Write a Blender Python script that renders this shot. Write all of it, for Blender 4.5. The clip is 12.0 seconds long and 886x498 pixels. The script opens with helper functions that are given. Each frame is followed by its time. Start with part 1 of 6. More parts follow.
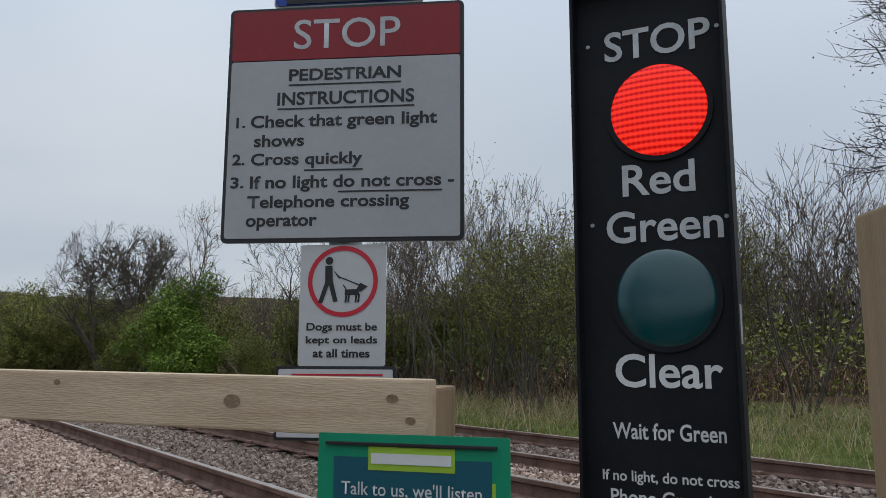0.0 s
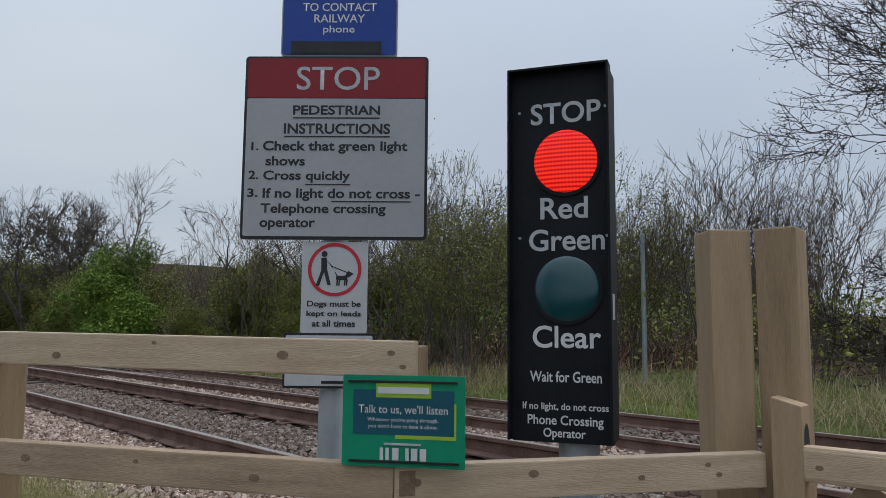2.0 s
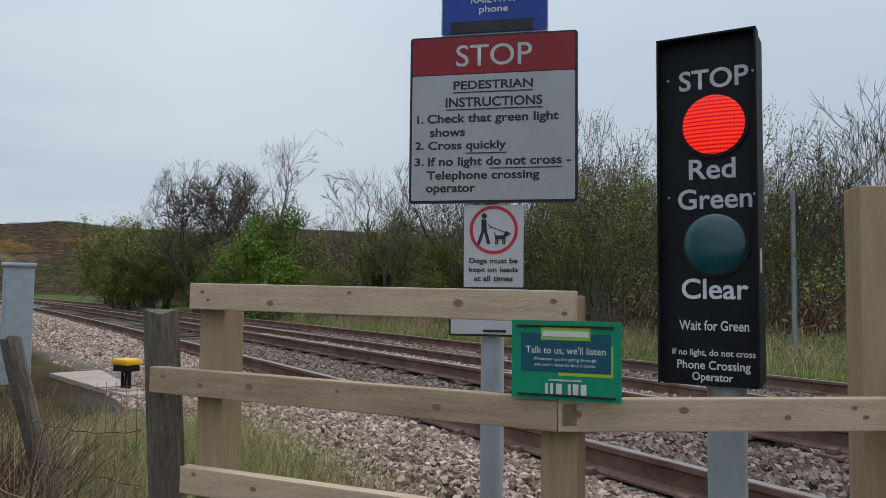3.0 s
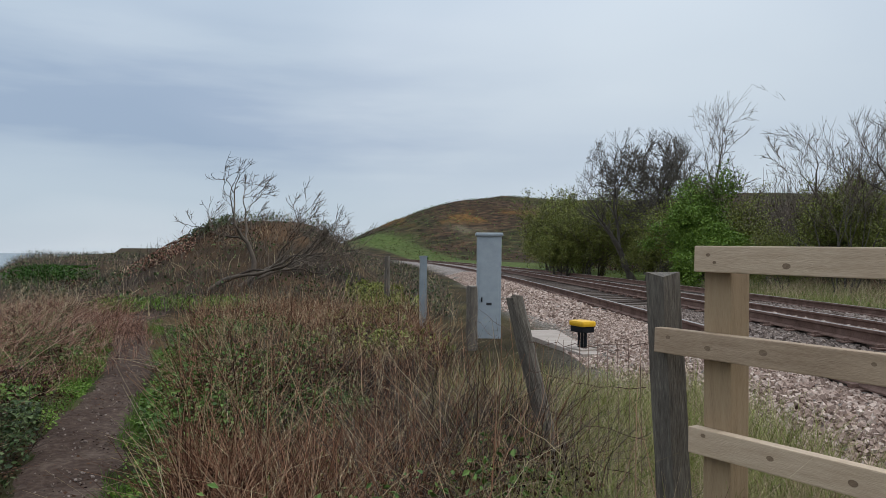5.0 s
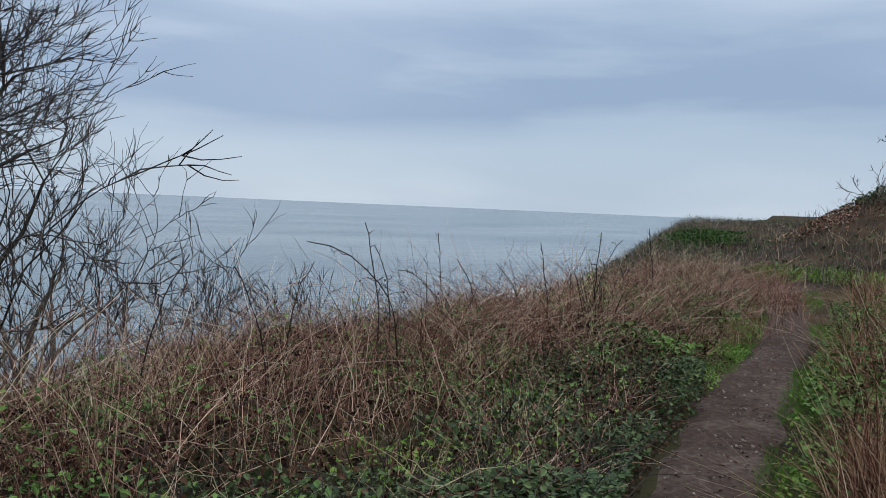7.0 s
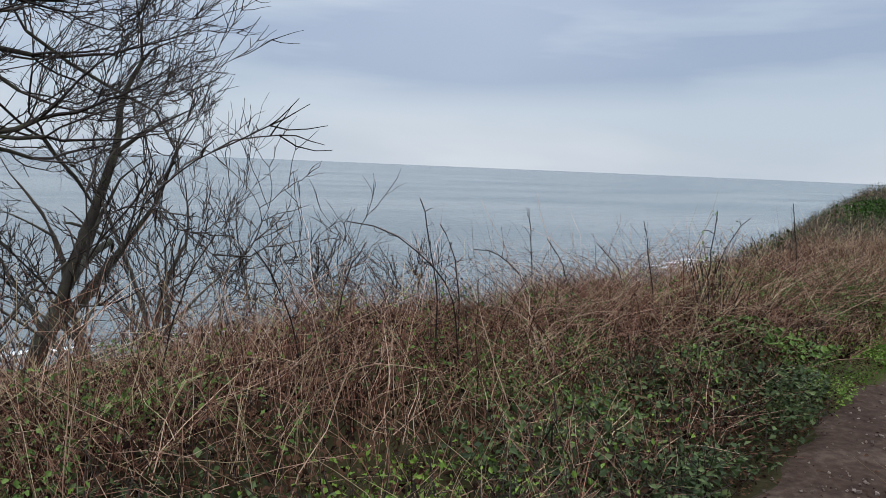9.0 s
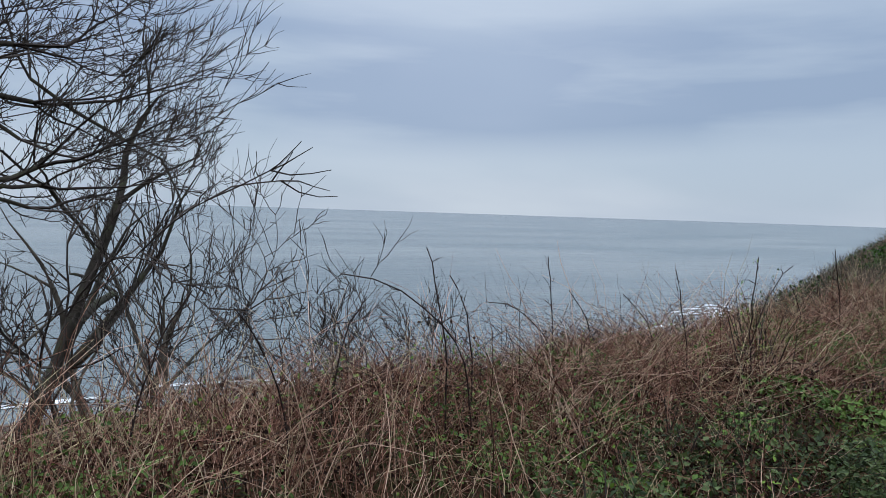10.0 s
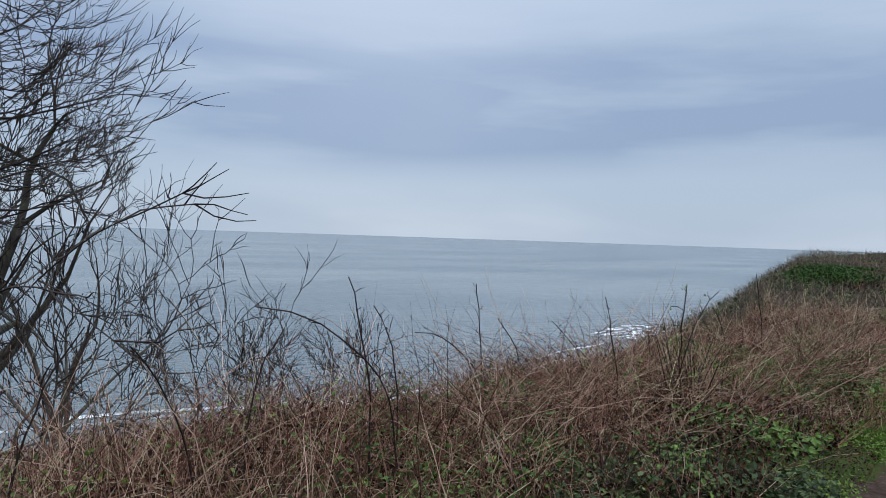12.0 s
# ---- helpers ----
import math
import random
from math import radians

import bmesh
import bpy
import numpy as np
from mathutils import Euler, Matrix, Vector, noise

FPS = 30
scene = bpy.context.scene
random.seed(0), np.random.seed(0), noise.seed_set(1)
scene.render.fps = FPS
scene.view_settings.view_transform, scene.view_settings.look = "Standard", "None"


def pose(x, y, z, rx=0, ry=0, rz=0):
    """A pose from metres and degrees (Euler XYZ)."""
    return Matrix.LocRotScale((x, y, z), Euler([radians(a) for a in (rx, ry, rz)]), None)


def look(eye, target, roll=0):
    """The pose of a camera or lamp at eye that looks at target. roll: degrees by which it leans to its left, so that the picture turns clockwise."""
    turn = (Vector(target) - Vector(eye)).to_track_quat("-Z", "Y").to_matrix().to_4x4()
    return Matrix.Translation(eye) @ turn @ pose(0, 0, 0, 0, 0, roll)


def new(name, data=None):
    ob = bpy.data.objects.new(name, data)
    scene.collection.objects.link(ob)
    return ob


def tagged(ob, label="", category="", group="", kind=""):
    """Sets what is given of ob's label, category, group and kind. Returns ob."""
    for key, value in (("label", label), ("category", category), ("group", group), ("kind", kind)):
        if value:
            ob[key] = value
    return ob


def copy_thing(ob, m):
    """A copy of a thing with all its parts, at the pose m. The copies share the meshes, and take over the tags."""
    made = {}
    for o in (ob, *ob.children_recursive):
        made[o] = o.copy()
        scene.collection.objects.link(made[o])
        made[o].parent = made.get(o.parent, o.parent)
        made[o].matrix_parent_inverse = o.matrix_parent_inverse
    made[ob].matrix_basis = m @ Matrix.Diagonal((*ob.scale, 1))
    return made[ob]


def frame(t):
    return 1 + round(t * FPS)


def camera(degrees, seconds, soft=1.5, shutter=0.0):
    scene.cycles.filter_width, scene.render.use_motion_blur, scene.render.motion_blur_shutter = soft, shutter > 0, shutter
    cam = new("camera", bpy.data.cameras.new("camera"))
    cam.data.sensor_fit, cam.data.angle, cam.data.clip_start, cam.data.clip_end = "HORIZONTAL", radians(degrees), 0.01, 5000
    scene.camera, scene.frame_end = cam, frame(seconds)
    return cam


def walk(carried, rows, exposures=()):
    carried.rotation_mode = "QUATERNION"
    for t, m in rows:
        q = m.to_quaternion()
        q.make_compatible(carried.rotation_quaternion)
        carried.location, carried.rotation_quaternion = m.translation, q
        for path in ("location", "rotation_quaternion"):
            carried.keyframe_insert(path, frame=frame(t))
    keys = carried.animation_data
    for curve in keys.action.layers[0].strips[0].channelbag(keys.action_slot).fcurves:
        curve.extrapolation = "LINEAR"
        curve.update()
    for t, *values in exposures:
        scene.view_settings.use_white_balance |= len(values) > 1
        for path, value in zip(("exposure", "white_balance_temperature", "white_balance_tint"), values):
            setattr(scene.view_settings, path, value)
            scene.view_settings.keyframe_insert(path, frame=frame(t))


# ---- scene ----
cam = camera(61.2, 12.0, soft=0.72)
PATH = [
    (0, (0.087, 0.134, 1.339), (-1.383, 1.457, 1.634), 0.2),
    (0.5, (0.148, -0.008, 1.359), (-1.253, 1.395, 1.618), 0.2),
    (1, (0.234, -0.182, 1.329), (-1.13, 1.258, 1.582), 0.2),
    (1.5, (0.343, -0.335, 1.337), (-1.009, 1.122, 1.566), 0.4),
    (2, (0.502, -0.391, 1.337), (-0.854, 1.063, 1.553), 0.5),
    (2.5, (0.625, -0.444, 1.335), (-0.77, 0.978, 1.512), 0.8),
    (3, (0.633, -0.62, 1.305), (-0.965, 0.578, 1.419), 0.6),
    (3.3, (0.605, -0.723, 1.295), (-1.168, 0.201, 1.366), 0.7),
    (3.5, (0.597, -0.767, 1.29), (-1.267, -0.043, 1.338), 0.8),
    (3.7, (0.586, -0.798, 1.286), (-1.334, -0.239, 1.318), 0.8),
    (5.5, (0.539, -0.862, 1.289), (-1.46, -0.941, 1.288), 0.9),
    (6, (0.57, -0.899, 1.302), (-1.345, -1.473, 1.252), 1.8),
    (6.5, (0.464, -0.983, 1.291), (-1.249, -2.01, 1.186), 3.2),
    (7, (0.391, -1.023, 1.288), (-1.096, -2.354, 1.171), 2.5),
    (7.2, (0.351, -1.05, 1.293), (-1.065, -2.457, 1.171), 2.3),
    (8.8, (-0.368, -0.991, 1.362), (-1.573, -2.57, 1.129), 2.0),
    (9, (-0.465, -1.05, 1.362), (-1.634, -2.657, 1.137), 2.4),
    (9.5, (-0.629, -1.275, 1.344), (-1.761, -2.914, 1.166), 2.3),
    (10, (-0.785, -1.428, 1.35), (-1.92, -3.072, 1.248), 1.9),
    (10.5, (-0.937, -1.512, 1.355), (-2.054, -3.171, 1.307), 2.5),
    (11, (-0.969, -1.57, 1.37), (-2.088, -3.227, 1.31), 1.8),
    (11.5, (-0.949, -1.588, 1.368), (-2.11, -3.215, 1.312), 1.7),
    (12, (-0.922, -1.599, 1.371), (-2.212, -3.127, 1.336), 1.9),
]
walk(cam, [(t, look(eye, target, roll)) for t, eye, target, roll in PATH],
     exposures=[(0.0, -0.02, 6560, 8), (1.0, -0.04, 6500, 8), (2.0, -0.06, 6400, 8), (2.6, 0.0, 6300, 6), (3.6, 0.1, 6740, 8), (5.4, 0.1, 6200, 6), (6.5, 0.05, 5970, 6), (9.0, 0.16, 6400, 9), (10.2, 0.0, 6030, 8), (12.0, 0.0, 5930, 8)])
# ------------------------------------------------------------------ world, light
world = bpy.data.worlds.new("sky")
scene.world = world
world.use_nodes = True
wn = world.node_tree
wn.nodes.clear()


def wnode(kind, **kw):
    n = wn.nodes.new(kind)
    for k, v in kw.items():
        n.inputs[k].default_value = v
    return n


w_out = wnode("ShaderNodeOutputWorld")
w_bg = wnode("ShaderNodeBackground", Strength=1.0)
w_sky = wn.nodes.new("ShaderNodeTexSky")
w_sky.sky_type, w_sky.sun_disc = "NISHITA", False
w_sky.sun_elevation, w_sky.sun_rotation = radians(48), radians(20)
w_dim = wn.nodes.new("ShaderNodeVectorMath")
w_dim.operation = "SCALE"
w_dim.inputs["Scale"].default_value = 0.10
w_co = wn.nodes.new("ShaderNodeTexCoord")
w_sep = wn.nodes.new("ShaderNodeSeparateXYZ")
# overcast: a deck of cloud seen in perspective, so that streaks close up towards the horizon
w_up = wn.nodes.new("ShaderNodeMath")
w_up.operation = "MULTIPLY_ADD"
w_up.inputs[1].default_value, w_up.inputs[2].default_value = 1.0, 0.24
w_abs = wn.nodes.new("ShaderNodeMath")
w_abs.operation = "ABSOLUTE"
w_div = wn.nodes.new("ShaderNodeVectorMath")
w_div.operation = "DIVIDE"
w_comb = wn.nodes.new("ShaderNodeCombineXYZ")
w_noise = wnode("ShaderNodeTexNoise", Scale=0.5, Detail=4.0, Roughness=0.42, Distortion=0.2)
w_ramp = wn.nodes.new("ShaderNodeValToRGB")
cr = w_ramp.color_ramp
cr.elements[0].position, cr.elements[0].color = 0.38, (0.48, 0.545, 0.635, 1)
cr.elements[1].position, cr.elements[1].color = 0.63, (0.63, 0.675, 0.735, 1)
w_mid = cr.elements.new(0.5)
w_mid.color = (0.56, 0.61, 0.69, 1)
w_mix = wn.nodes.new("ShaderNodeMix")
w_mix.data_type = "RGBA"
w_mix.inputs["Factor"].default_value = 0.9
L = wn.links.new
L(w_co.outputs["Generated"], w_sep.inputs[0])
L(w_sep.outputs["Z"], w_abs.inputs[0])
L(w_abs.outputs[0], w_up.inputs[0])
for k in range(3):
    L(w_up.outputs[0], w_comb.inputs[k])
L(w_co.outputs["Generated"], w_div.inputs[0])
L(w_comb.outputs[0], w_div.inputs[1])
L(w_div.outputs[0], w_noise.inputs["Vector"])
L(w_noise.outputs["Fac"], w_ramp.inputs["Fac"])
L(w_sky.outputs[0], w_dim.inputs[0])
L(w_dim.outputs[0], w_mix.inputs["A"])
L(w_ramp.outputs["Color"], w_mix.inputs["B"])
# an overcast sky grows brighter towards the zenith
w_pow = wn.nodes.new("ShaderNodeMath")
w_pow.operation = "POWER"
w_pow.inputs[1].default_value = 2.6
w_gain = wn.nodes.new("ShaderNodeMath")
w_gain.operation = "MULTIPLY_ADD"
w_gain.inputs[1].default_value, w_gain.inputs[2].default_value = 2.7, 1.0
L(w_abs.outputs[0], w_pow.inputs[0])
L(w_pow.outputs[0], w_gain.inputs[0])
# the darker bank of cloud that lies over the sea
w_el = wn.nodes.new("ShaderNodeMapRange")
w_el.interpolation_type = "SMOOTHSTEP"
w_el.inputs["From Min"].default_value, w_el.inputs["From Max"].default_value = 0.05, 0.13
w_el2 = wn.nodes.new("ShaderNodeMapRange")
w_el2.interpolation_type = "SMOOTHSTEP"
w_el2.inputs["From Min"].default_value, w_el2.inputs["From Max"].default_value = 0.34, 0.15
w_wav = wn.nodes.new("ShaderNodeMath")
w_wav.operation = "MULTIPLY_ADD"
w_wav.inputs[1].default_value = 0.16
L(w_noise.outputs["Fac"], w_wav.inputs[0])
w_off = wn.nodes.new("ShaderNodeMath")
w_off.operation = "SUBTRACT"
w_off.inputs[1].default_value = 0.08
L(w_sep.outputs["Z"], w_off.inputs[0])
L(w_off.outputs[0], w_wav.inputs[2])
w_dir = wn.nodes.new("ShaderNodeVectorMath")
w_dir.operation = "DOT_PRODUCT"
w_dir.inputs[1].default_value = (-0.55, -0.83, 0)
L(w_co.outputs["Generated"], w_dir.inputs[0])
w_az = wn.nodes.new("ShaderNodeMapRange")
w_az.interpolation_type = "SMOOTHSTEP"
w_az.inputs["From Min"].default_value, w_az.inputs["From Max"].default_value = 0.1, 0.8
L(w_dir.outputs["Value"], w_az.inputs["Value"])
w_b1 = wn.nodes.new("ShaderNodeMath")
w_b1.operation = "MULTIPLY"
w_b2 = wn.nodes.new("ShaderNodeMath")
w_b2.operation = "MULTIPLY"
for e in (w_el, w_el2):
    L(w_wav.outputs[0], e.inputs["Value"])
L(w_el.outputs["Result"], w_b1.inputs[0])
L(w_el2.outputs["Result"], w_b1.inputs[1])
L(w_b1.outputs[0], w_b2.inputs[0])
L(w_az.outputs["Result"], w_b2.inputs[1])
# streaks in the bank
w_map = wn.nodes.new("ShaderNodeMapping")
w_map.inputs["Scale"].default_value = (1.6, 1.6, 11.0)
L(w_co.outputs["Generated"], w_map.inputs[0])
w_n2 = wnode("ShaderNodeTexNoise", Scale=1.5, Detail=5.0, Roughness=0.5)
L(w_map.outputs[0], w_n2.inputs["Vector"])
w_r2 = wn.nodes.new("ShaderNodeMapRange")
w_r2.inputs["From Min"].default_value, w_r2.inputs["From Max"].default_value = 0.34, 0.60
w_r2.inputs["To Min"].default_value, w_r2.inputs["To Max"].default_value = 0.25, 1.35
w_r2.clamp = True
L(w_n2.outputs["Fac"], w_r2.inputs["Value"])
w_b3 = wn.nodes.new("ShaderNodeMath")
w_b3.operation = "MULTIPLY"
w_b3.use_clamp = True
L(w_b2.outputs[0], w_b3.inputs[0])
L(w_r2.outputs["Result"], w_b3.inputs[1])
w_bank = wn.nodes.new("ShaderNodeMix")
w_bank.data_type, w_bank.blend_type = "RGBA", "MULTIPLY"
w_bank.inputs["B"].default_value = (0.70, 0.75, 0.84, 1)
L(w_b3.outputs[0], w_bank.inputs["Factor"])
L(w_mix.outputs["Result"], w_bank.inputs["A"])
# thicker cloud inland
w_in = wn.nodes.new("ShaderNodeMapRange")
w_in.interpolation_type = "SMOOTHSTEP"
w_in.inputs["From Min"].default_value, w_in.inputs["From Max"].default_value = 0.35, -0.25
L(w_dir.outputs["Value"], w_in.inputs["Value"])
w_inland = wn.nodes.new("ShaderNodeMix")
w_inland.data_type, w_inland.blend_type = "RGBA", "MULTIPLY"
w_inland.inputs["B"].default_value = (0.84, 0.86, 0.89, 1)
L(w_in.outputs["Result"], w_inland.inputs["Factor"])
L(w_bank.outputs["Result"], w_inland.inputs["A"])
w_fin = wn.nodes.new("ShaderNodeVectorMath")
w_fin.operation = "SCALE"
L(w_inland.outputs["Result"], w_fin.inputs[0])
L(w_gain.outputs[0], w_fin.inputs["Scale"])
L(w_fin.outputs[0], w_bg.inputs["Color"])
L(w_bg.outputs[0], w_out.inputs[0])

sun = new("sun", bpy.data.lights.new("sun", "SUN"))
sun.data.energy, sun.data.angle, sun.data.color = 1.3, radians(25), (1.0, 0.96, 0.9)
sun.matrix_world = look((0, 0, 60), (-18, -50, 0))

# ------------------------------------------------------------------ materials


def surf(name, cols, scale=6.0, rough=0.8, metal=0.0, bump=0.3, bscale=40.0, island=0.0, stretch=(1, 1, 1),
         fine=0.35, depth=0.01, spec=0.35, objrand=0.0):
    """A surface with two scales of colour variation, relief and, if asked, variation from piece to piece."""
    m = bpy.data.materials.new(name)
    m.use_nodes = True
    nt = m.node_tree
    b = nt.nodes["Principled BSDF"]
    co = nt.nodes.new("ShaderNodeTexCoord")
    mp = nt.nodes.new("ShaderNodeMapping")
    mp.inputs["Scale"].default_value = stretch
    nt.links.new(co.outputs["Object"], mp.inputs[0])
    big = nt.nodes.new("ShaderNodeTexNoise")
    big.inputs["Scale"].default_value, big.inputs["Detail"].default_value = scale, 4
    small = nt.nodes.new("ShaderNodeTexNoise")
    small.inputs["Scale"].default_value, small.inputs["Detail"].default_value = bscale, 6
    for n in (big, small):
        nt.links.new(mp.outputs[0], n.inputs["Vector"])
    mixf = nt.nodes.new("ShaderNodeMix")
    mixf.inputs["Factor"].default_value = fine
    nt.links.new(big.outputs["Fac"], mixf.inputs["A"])
    nt.links.new(small.outputs["Fac"], mixf.inputs["B"])
    fac = mixf.outputs["Result"]
    for amount, kind, out in ((island, "ShaderNodeNewGeometry", "Random Per Island"), (objrand, "ShaderNodeObjectInfo", "Random")):
        if amount:
            g = nt.nodes.new(kind)
            k = nt.nodes.new("ShaderNodeMix")
            k.inputs["Factor"].default_value = amount
            nt.links.new(fac, k.inputs["A"])
            nt.links.new(g.outputs[out], k.inputs["B"])
            fac = k.outputs["Result"]
    ramp = nt.nodes.new("ShaderNodeValToRGB")
    els = ramp.color_ramp.elements
    lo, hi = (0.08, 0.92) if max(island, objrand) > 0.5 else (0.3, 0.7)
    for i, c in enumerate(cols):
        p = lo + (hi - lo) * i / max(1, len(cols) - 1)
        e = els[i] if i < 2 else els.new(p)
        e.position, e.color = p, (*c, 1)
    nt.links.new(fac, ramp.inputs["Fac"])
    nt.links.new(ramp.outputs["Color"], b.inputs["Base Color"])
    b.inputs["Roughness"].default_value, b.inputs["Metallic"].default_value = rough, metal
    b.inputs["Specular IOR Level"].default_value = spec
    if bump:
        bp = nt.nodes.new("ShaderNodeBump")
        bp.inputs["Strength"].default_value, bp.inputs["Distance"].default_value = bump, depth
        nt.links.new(small.outputs["Fac"], bp.inputs["Height"])
        nt.links.new(bp.outputs[0], b.inputs["Normal"])
    return m


TIMBER = surf("new_timber", [(0.24, 0.16, 0.10), (0.41, 0.295, 0.195), (0.54, 0.41, 0.285)], 3.0, 0.75, bump=0.35, bscale=30, stretch=(1.5, 14, 14), fine=0.45, objrand=0.25, depth=0.004)
TIMBER_POST = surf("post_timber", [(0.19, 0.13, 0.075), (0.31, 0.215, 0.125), (0.39, 0.28, 0.17)], 3.0, 0.75, bump=0.35, bscale=30, stretch=(14, 14, 1.2), fine=0.45, objrand=0.25, depth=0.004)
END_GRAIN = surf("timber_end", [(0.16, 0.10, 0.06), (0.27, 0.18, 0.11)], 12, 0.85, bscale=80)
KNOT = surf("knot", [(0.15, 0.098, 0.06), (0.25, 0.17, 0.108)], 30, 0.8, bscale=120)
OLD_WOOD = surf("weathered_post", [(0.05, 0.042, 0.035), (0.12, 0.10, 0.08), (0.2, 0.175, 0.14)], 5, 0.9, bump=0.7, bscale=26, stretch=(9, 9, 1), fine=0.5, depth=0.012)
GALV = surf("galvanised_steel", [(0.23, 0.26, 0.28), (0.33, 0.36, 0.38)], 9, 0.5, 0.55, 0.1, 60)
GREY_PAINT = surf("grey_post_paint", [(0.26, 0.29, 0.31), (0.34, 0.37, 0.39)], 8, 0.5, 0.0, 0.08, 60)
WHITE_SIGN = surf("white_sign_face", [(0.31, 0.31, 0.32), (0.375, 0.375, 0.385)], 3, 0.45, bump=0.03, bscale=50)
PLATE_WHITE = surf("white_plate_face", [(0.43, 0.43, 0.44), (0.5, 0.5, 0.51)], 3, 0.45, bump=0.03, bscale=50)
RED_SIGN = surf("red_sign_face", [(0.19, 0.006, 0.012), (0.245, 0.009, 0.017)], 3, 0.45, bump=0.03)
BLUE_SIGN = surf("blue_sign_face", [(0.004, 0.035, 0.23), (0.008, 0.05, 0.29)], 3, 0.4, bump=0.03)
BLACK_EDGE = surf("black_edge", [(0.012, 0.012, 0.014), (0.025, 0.025, 0.028)], 8, 0.5, bump=0.05)
BLACK_CASE = surf("black_case", [(0.006, 0.007, 0.009), (0.013, 0.014, 0.017)], 6, 0.6, bump=0.06, bscale=60, spec=0.15)
INK = surf("black_ink", [(0.014, 0.014, 0.016), (0.028, 0.028, 0.03)], 12, 0.6, bump=0)
WHITE_INK = surf("white_ink", [(0.5, 0.5, 0.5), (0.62, 0.62, 0.62)], 14, 0.5, bump=0)
GREY_INK = surf("worn_white_ink", [(0.34, 0.35, 0.36), (0.5, 0.51, 0.52)], 30, 0.6, bump=0)
RED_INK = surf("red_ink", [(0.42, 0.015, 0.03), (0.5, 0.02, 0.04)], 6, 0.5, bump=0)
GREEN_SIGN = surf("green_card", [(0.0, 0.20, 0.10), (0.005, 0.26, 0.135)], 4, 0.45, bump=0.04)
TEAL_SIGN = surf("teal_card", [(0.004, 0.07, 0.10), (0.008, 0.09, 0.125)], 4, 0.45, bump=0.04)
LIME_SIGN = surf("lime_card", [(0.26, 0.42, 0.03), (0.33, 0.5, 0.05)], 4, 0.45, bump=0.04)
CABLE_TIE = surf("black_plastic", [(0.01, 0.01, 0.01), (0.02, 0.02, 0.02)], 10, 0.4, bump=0.05)
YELLOW = surf("yellow_plastic", [(0.62, 0.33, 0.01), (0.75, 0.43, 0.02)], 6, 0.45, bump=0.05)
CONCRETE = surf("pale_concrete", [(0.25, 0.20, 0.165), (0.37, 0.31, 0.26)], 4, 0.9, bump=0.3, bscale=50)
RUST = surf("rusty_rail_side", [(0.07, 0.04, 0.031), (0.14, 0.086, 0.068), (0.2, 0.13, 0.105)], 4, 0.9, 0.0, 0.4, 50, spec=0.1)
BRIGHT = surf("worn_rail_head", [(0.20, 0.17, 0.15), (0.36, 0.32, 0.29)], 5, 0.42, 0.6, 0.05, 60, stretch=(1, 8, 8))
SLEEPER = surf("weathered_sleeper", [(0.05, 0.037, 0.03), (0.10, 0.078, 0.065), (0.15, 0.12, 0.10)], 4, 0.9, bump=0.5, bscale=30, objrand=0.4, spec=0.08)
STONE = surf("ballast_stone", [(0.07, 0.045, 0.035), (0.24, 0.165, 0.13), (0.40, 0.30, 0.245), (0.56, 0.46, 0.39)], 12, 0.9, bump=0.25, bscale=60, island=0.62, spec=0.1)
STONE_DARK = surf("stained_ballast_stone", [(0.06, 0.043, 0.035), (0.18, 0.138, 0.116), (0.31, 0.25, 0.215)], 12, 0.9, bump=0.25, bscale=60, island=0.6, spec=0.08)
EARTH = surf("path_earth", [(0.026, 0.015, 0.011), (0.060, 0.039, 0.029), (0.12, 0.086, 0.066)], 2.4, 0.95, bump=0.8, bscale=22, depth=0.035, fine=0.5, spec=0.08)
BARK = surf("bark", [(0.04, 0.033, 0.027), (0.085, 0.072, 0.058), (0.13, 0.115, 0.09)], 8, 0.9, bump=0.4, bscale=50)
BARK_MOSS = surf("mossy_bark", [(0.02, 0.016, 0.014), (0.038, 0.032, 0.024), (0.06, 0.068, 0.03)], 5, 0.9, bump=0.4, bscale=50)
TWIG = surf("twigs", [(0.022, 0.017, 0.015), (0.062, 0.050, 0.043)], 8, 0.9, bump=0, island=0.5, spec=0.1)
TWIG_DARK = surf("dark_canes", [(0.012, 0.008, 0.008), (0.034, 0.022, 0.019)], 8, 0.8, bump=0, island=0.4, spec=0.12)
TWIG_PALE = surf("pale_twigs", [(0.06, 0.047, 0.038), (0.15, 0.12, 0.095)], 8, 0.9, bump=0, island=0.5, spec=0.08)
LEAF = surf("spring_leaves", [(0.05, 0.09, 0.012), (0.11, 0.18, 0.022), (0.2, 0.28, 0.05)], 2, 0.6, bump=0, island=0.55, spec=0.2)
LEAF_OLIVE = surf("budding_leaves", [(0.075, 0.085, 0.02), (0.16, 0.175, 0.04), (0.27, 0.265, 0.075)], 2, 0.6, bump=0, island=0.55, spec=0.15)
BRAMBLE_LEAF = surf("bramble_leaves", [(0.012, 0.021, 0.006), (0.036, 0.058, 0.015), (0.11, 0.14, 0.05)], 2, 0.6, bump=0, island=0.7, spec=0.22)
GRASS = surf("green_grass", [(0.035, 0.085, 0.008), (0.07, 0.15, 0.014), (0.125, 0.22, 0.035)], 2, 0.7, bump=0, island=0.6, spec=0.12)
DRY_GRASS = surf("dry_grass", [(0.17, 0.12, 0.065), (0.36, 0.275, 0.165), (0.56, 0.46, 0.30)], 2, 0.85, bump=0, island=0.75, spec=0.08)
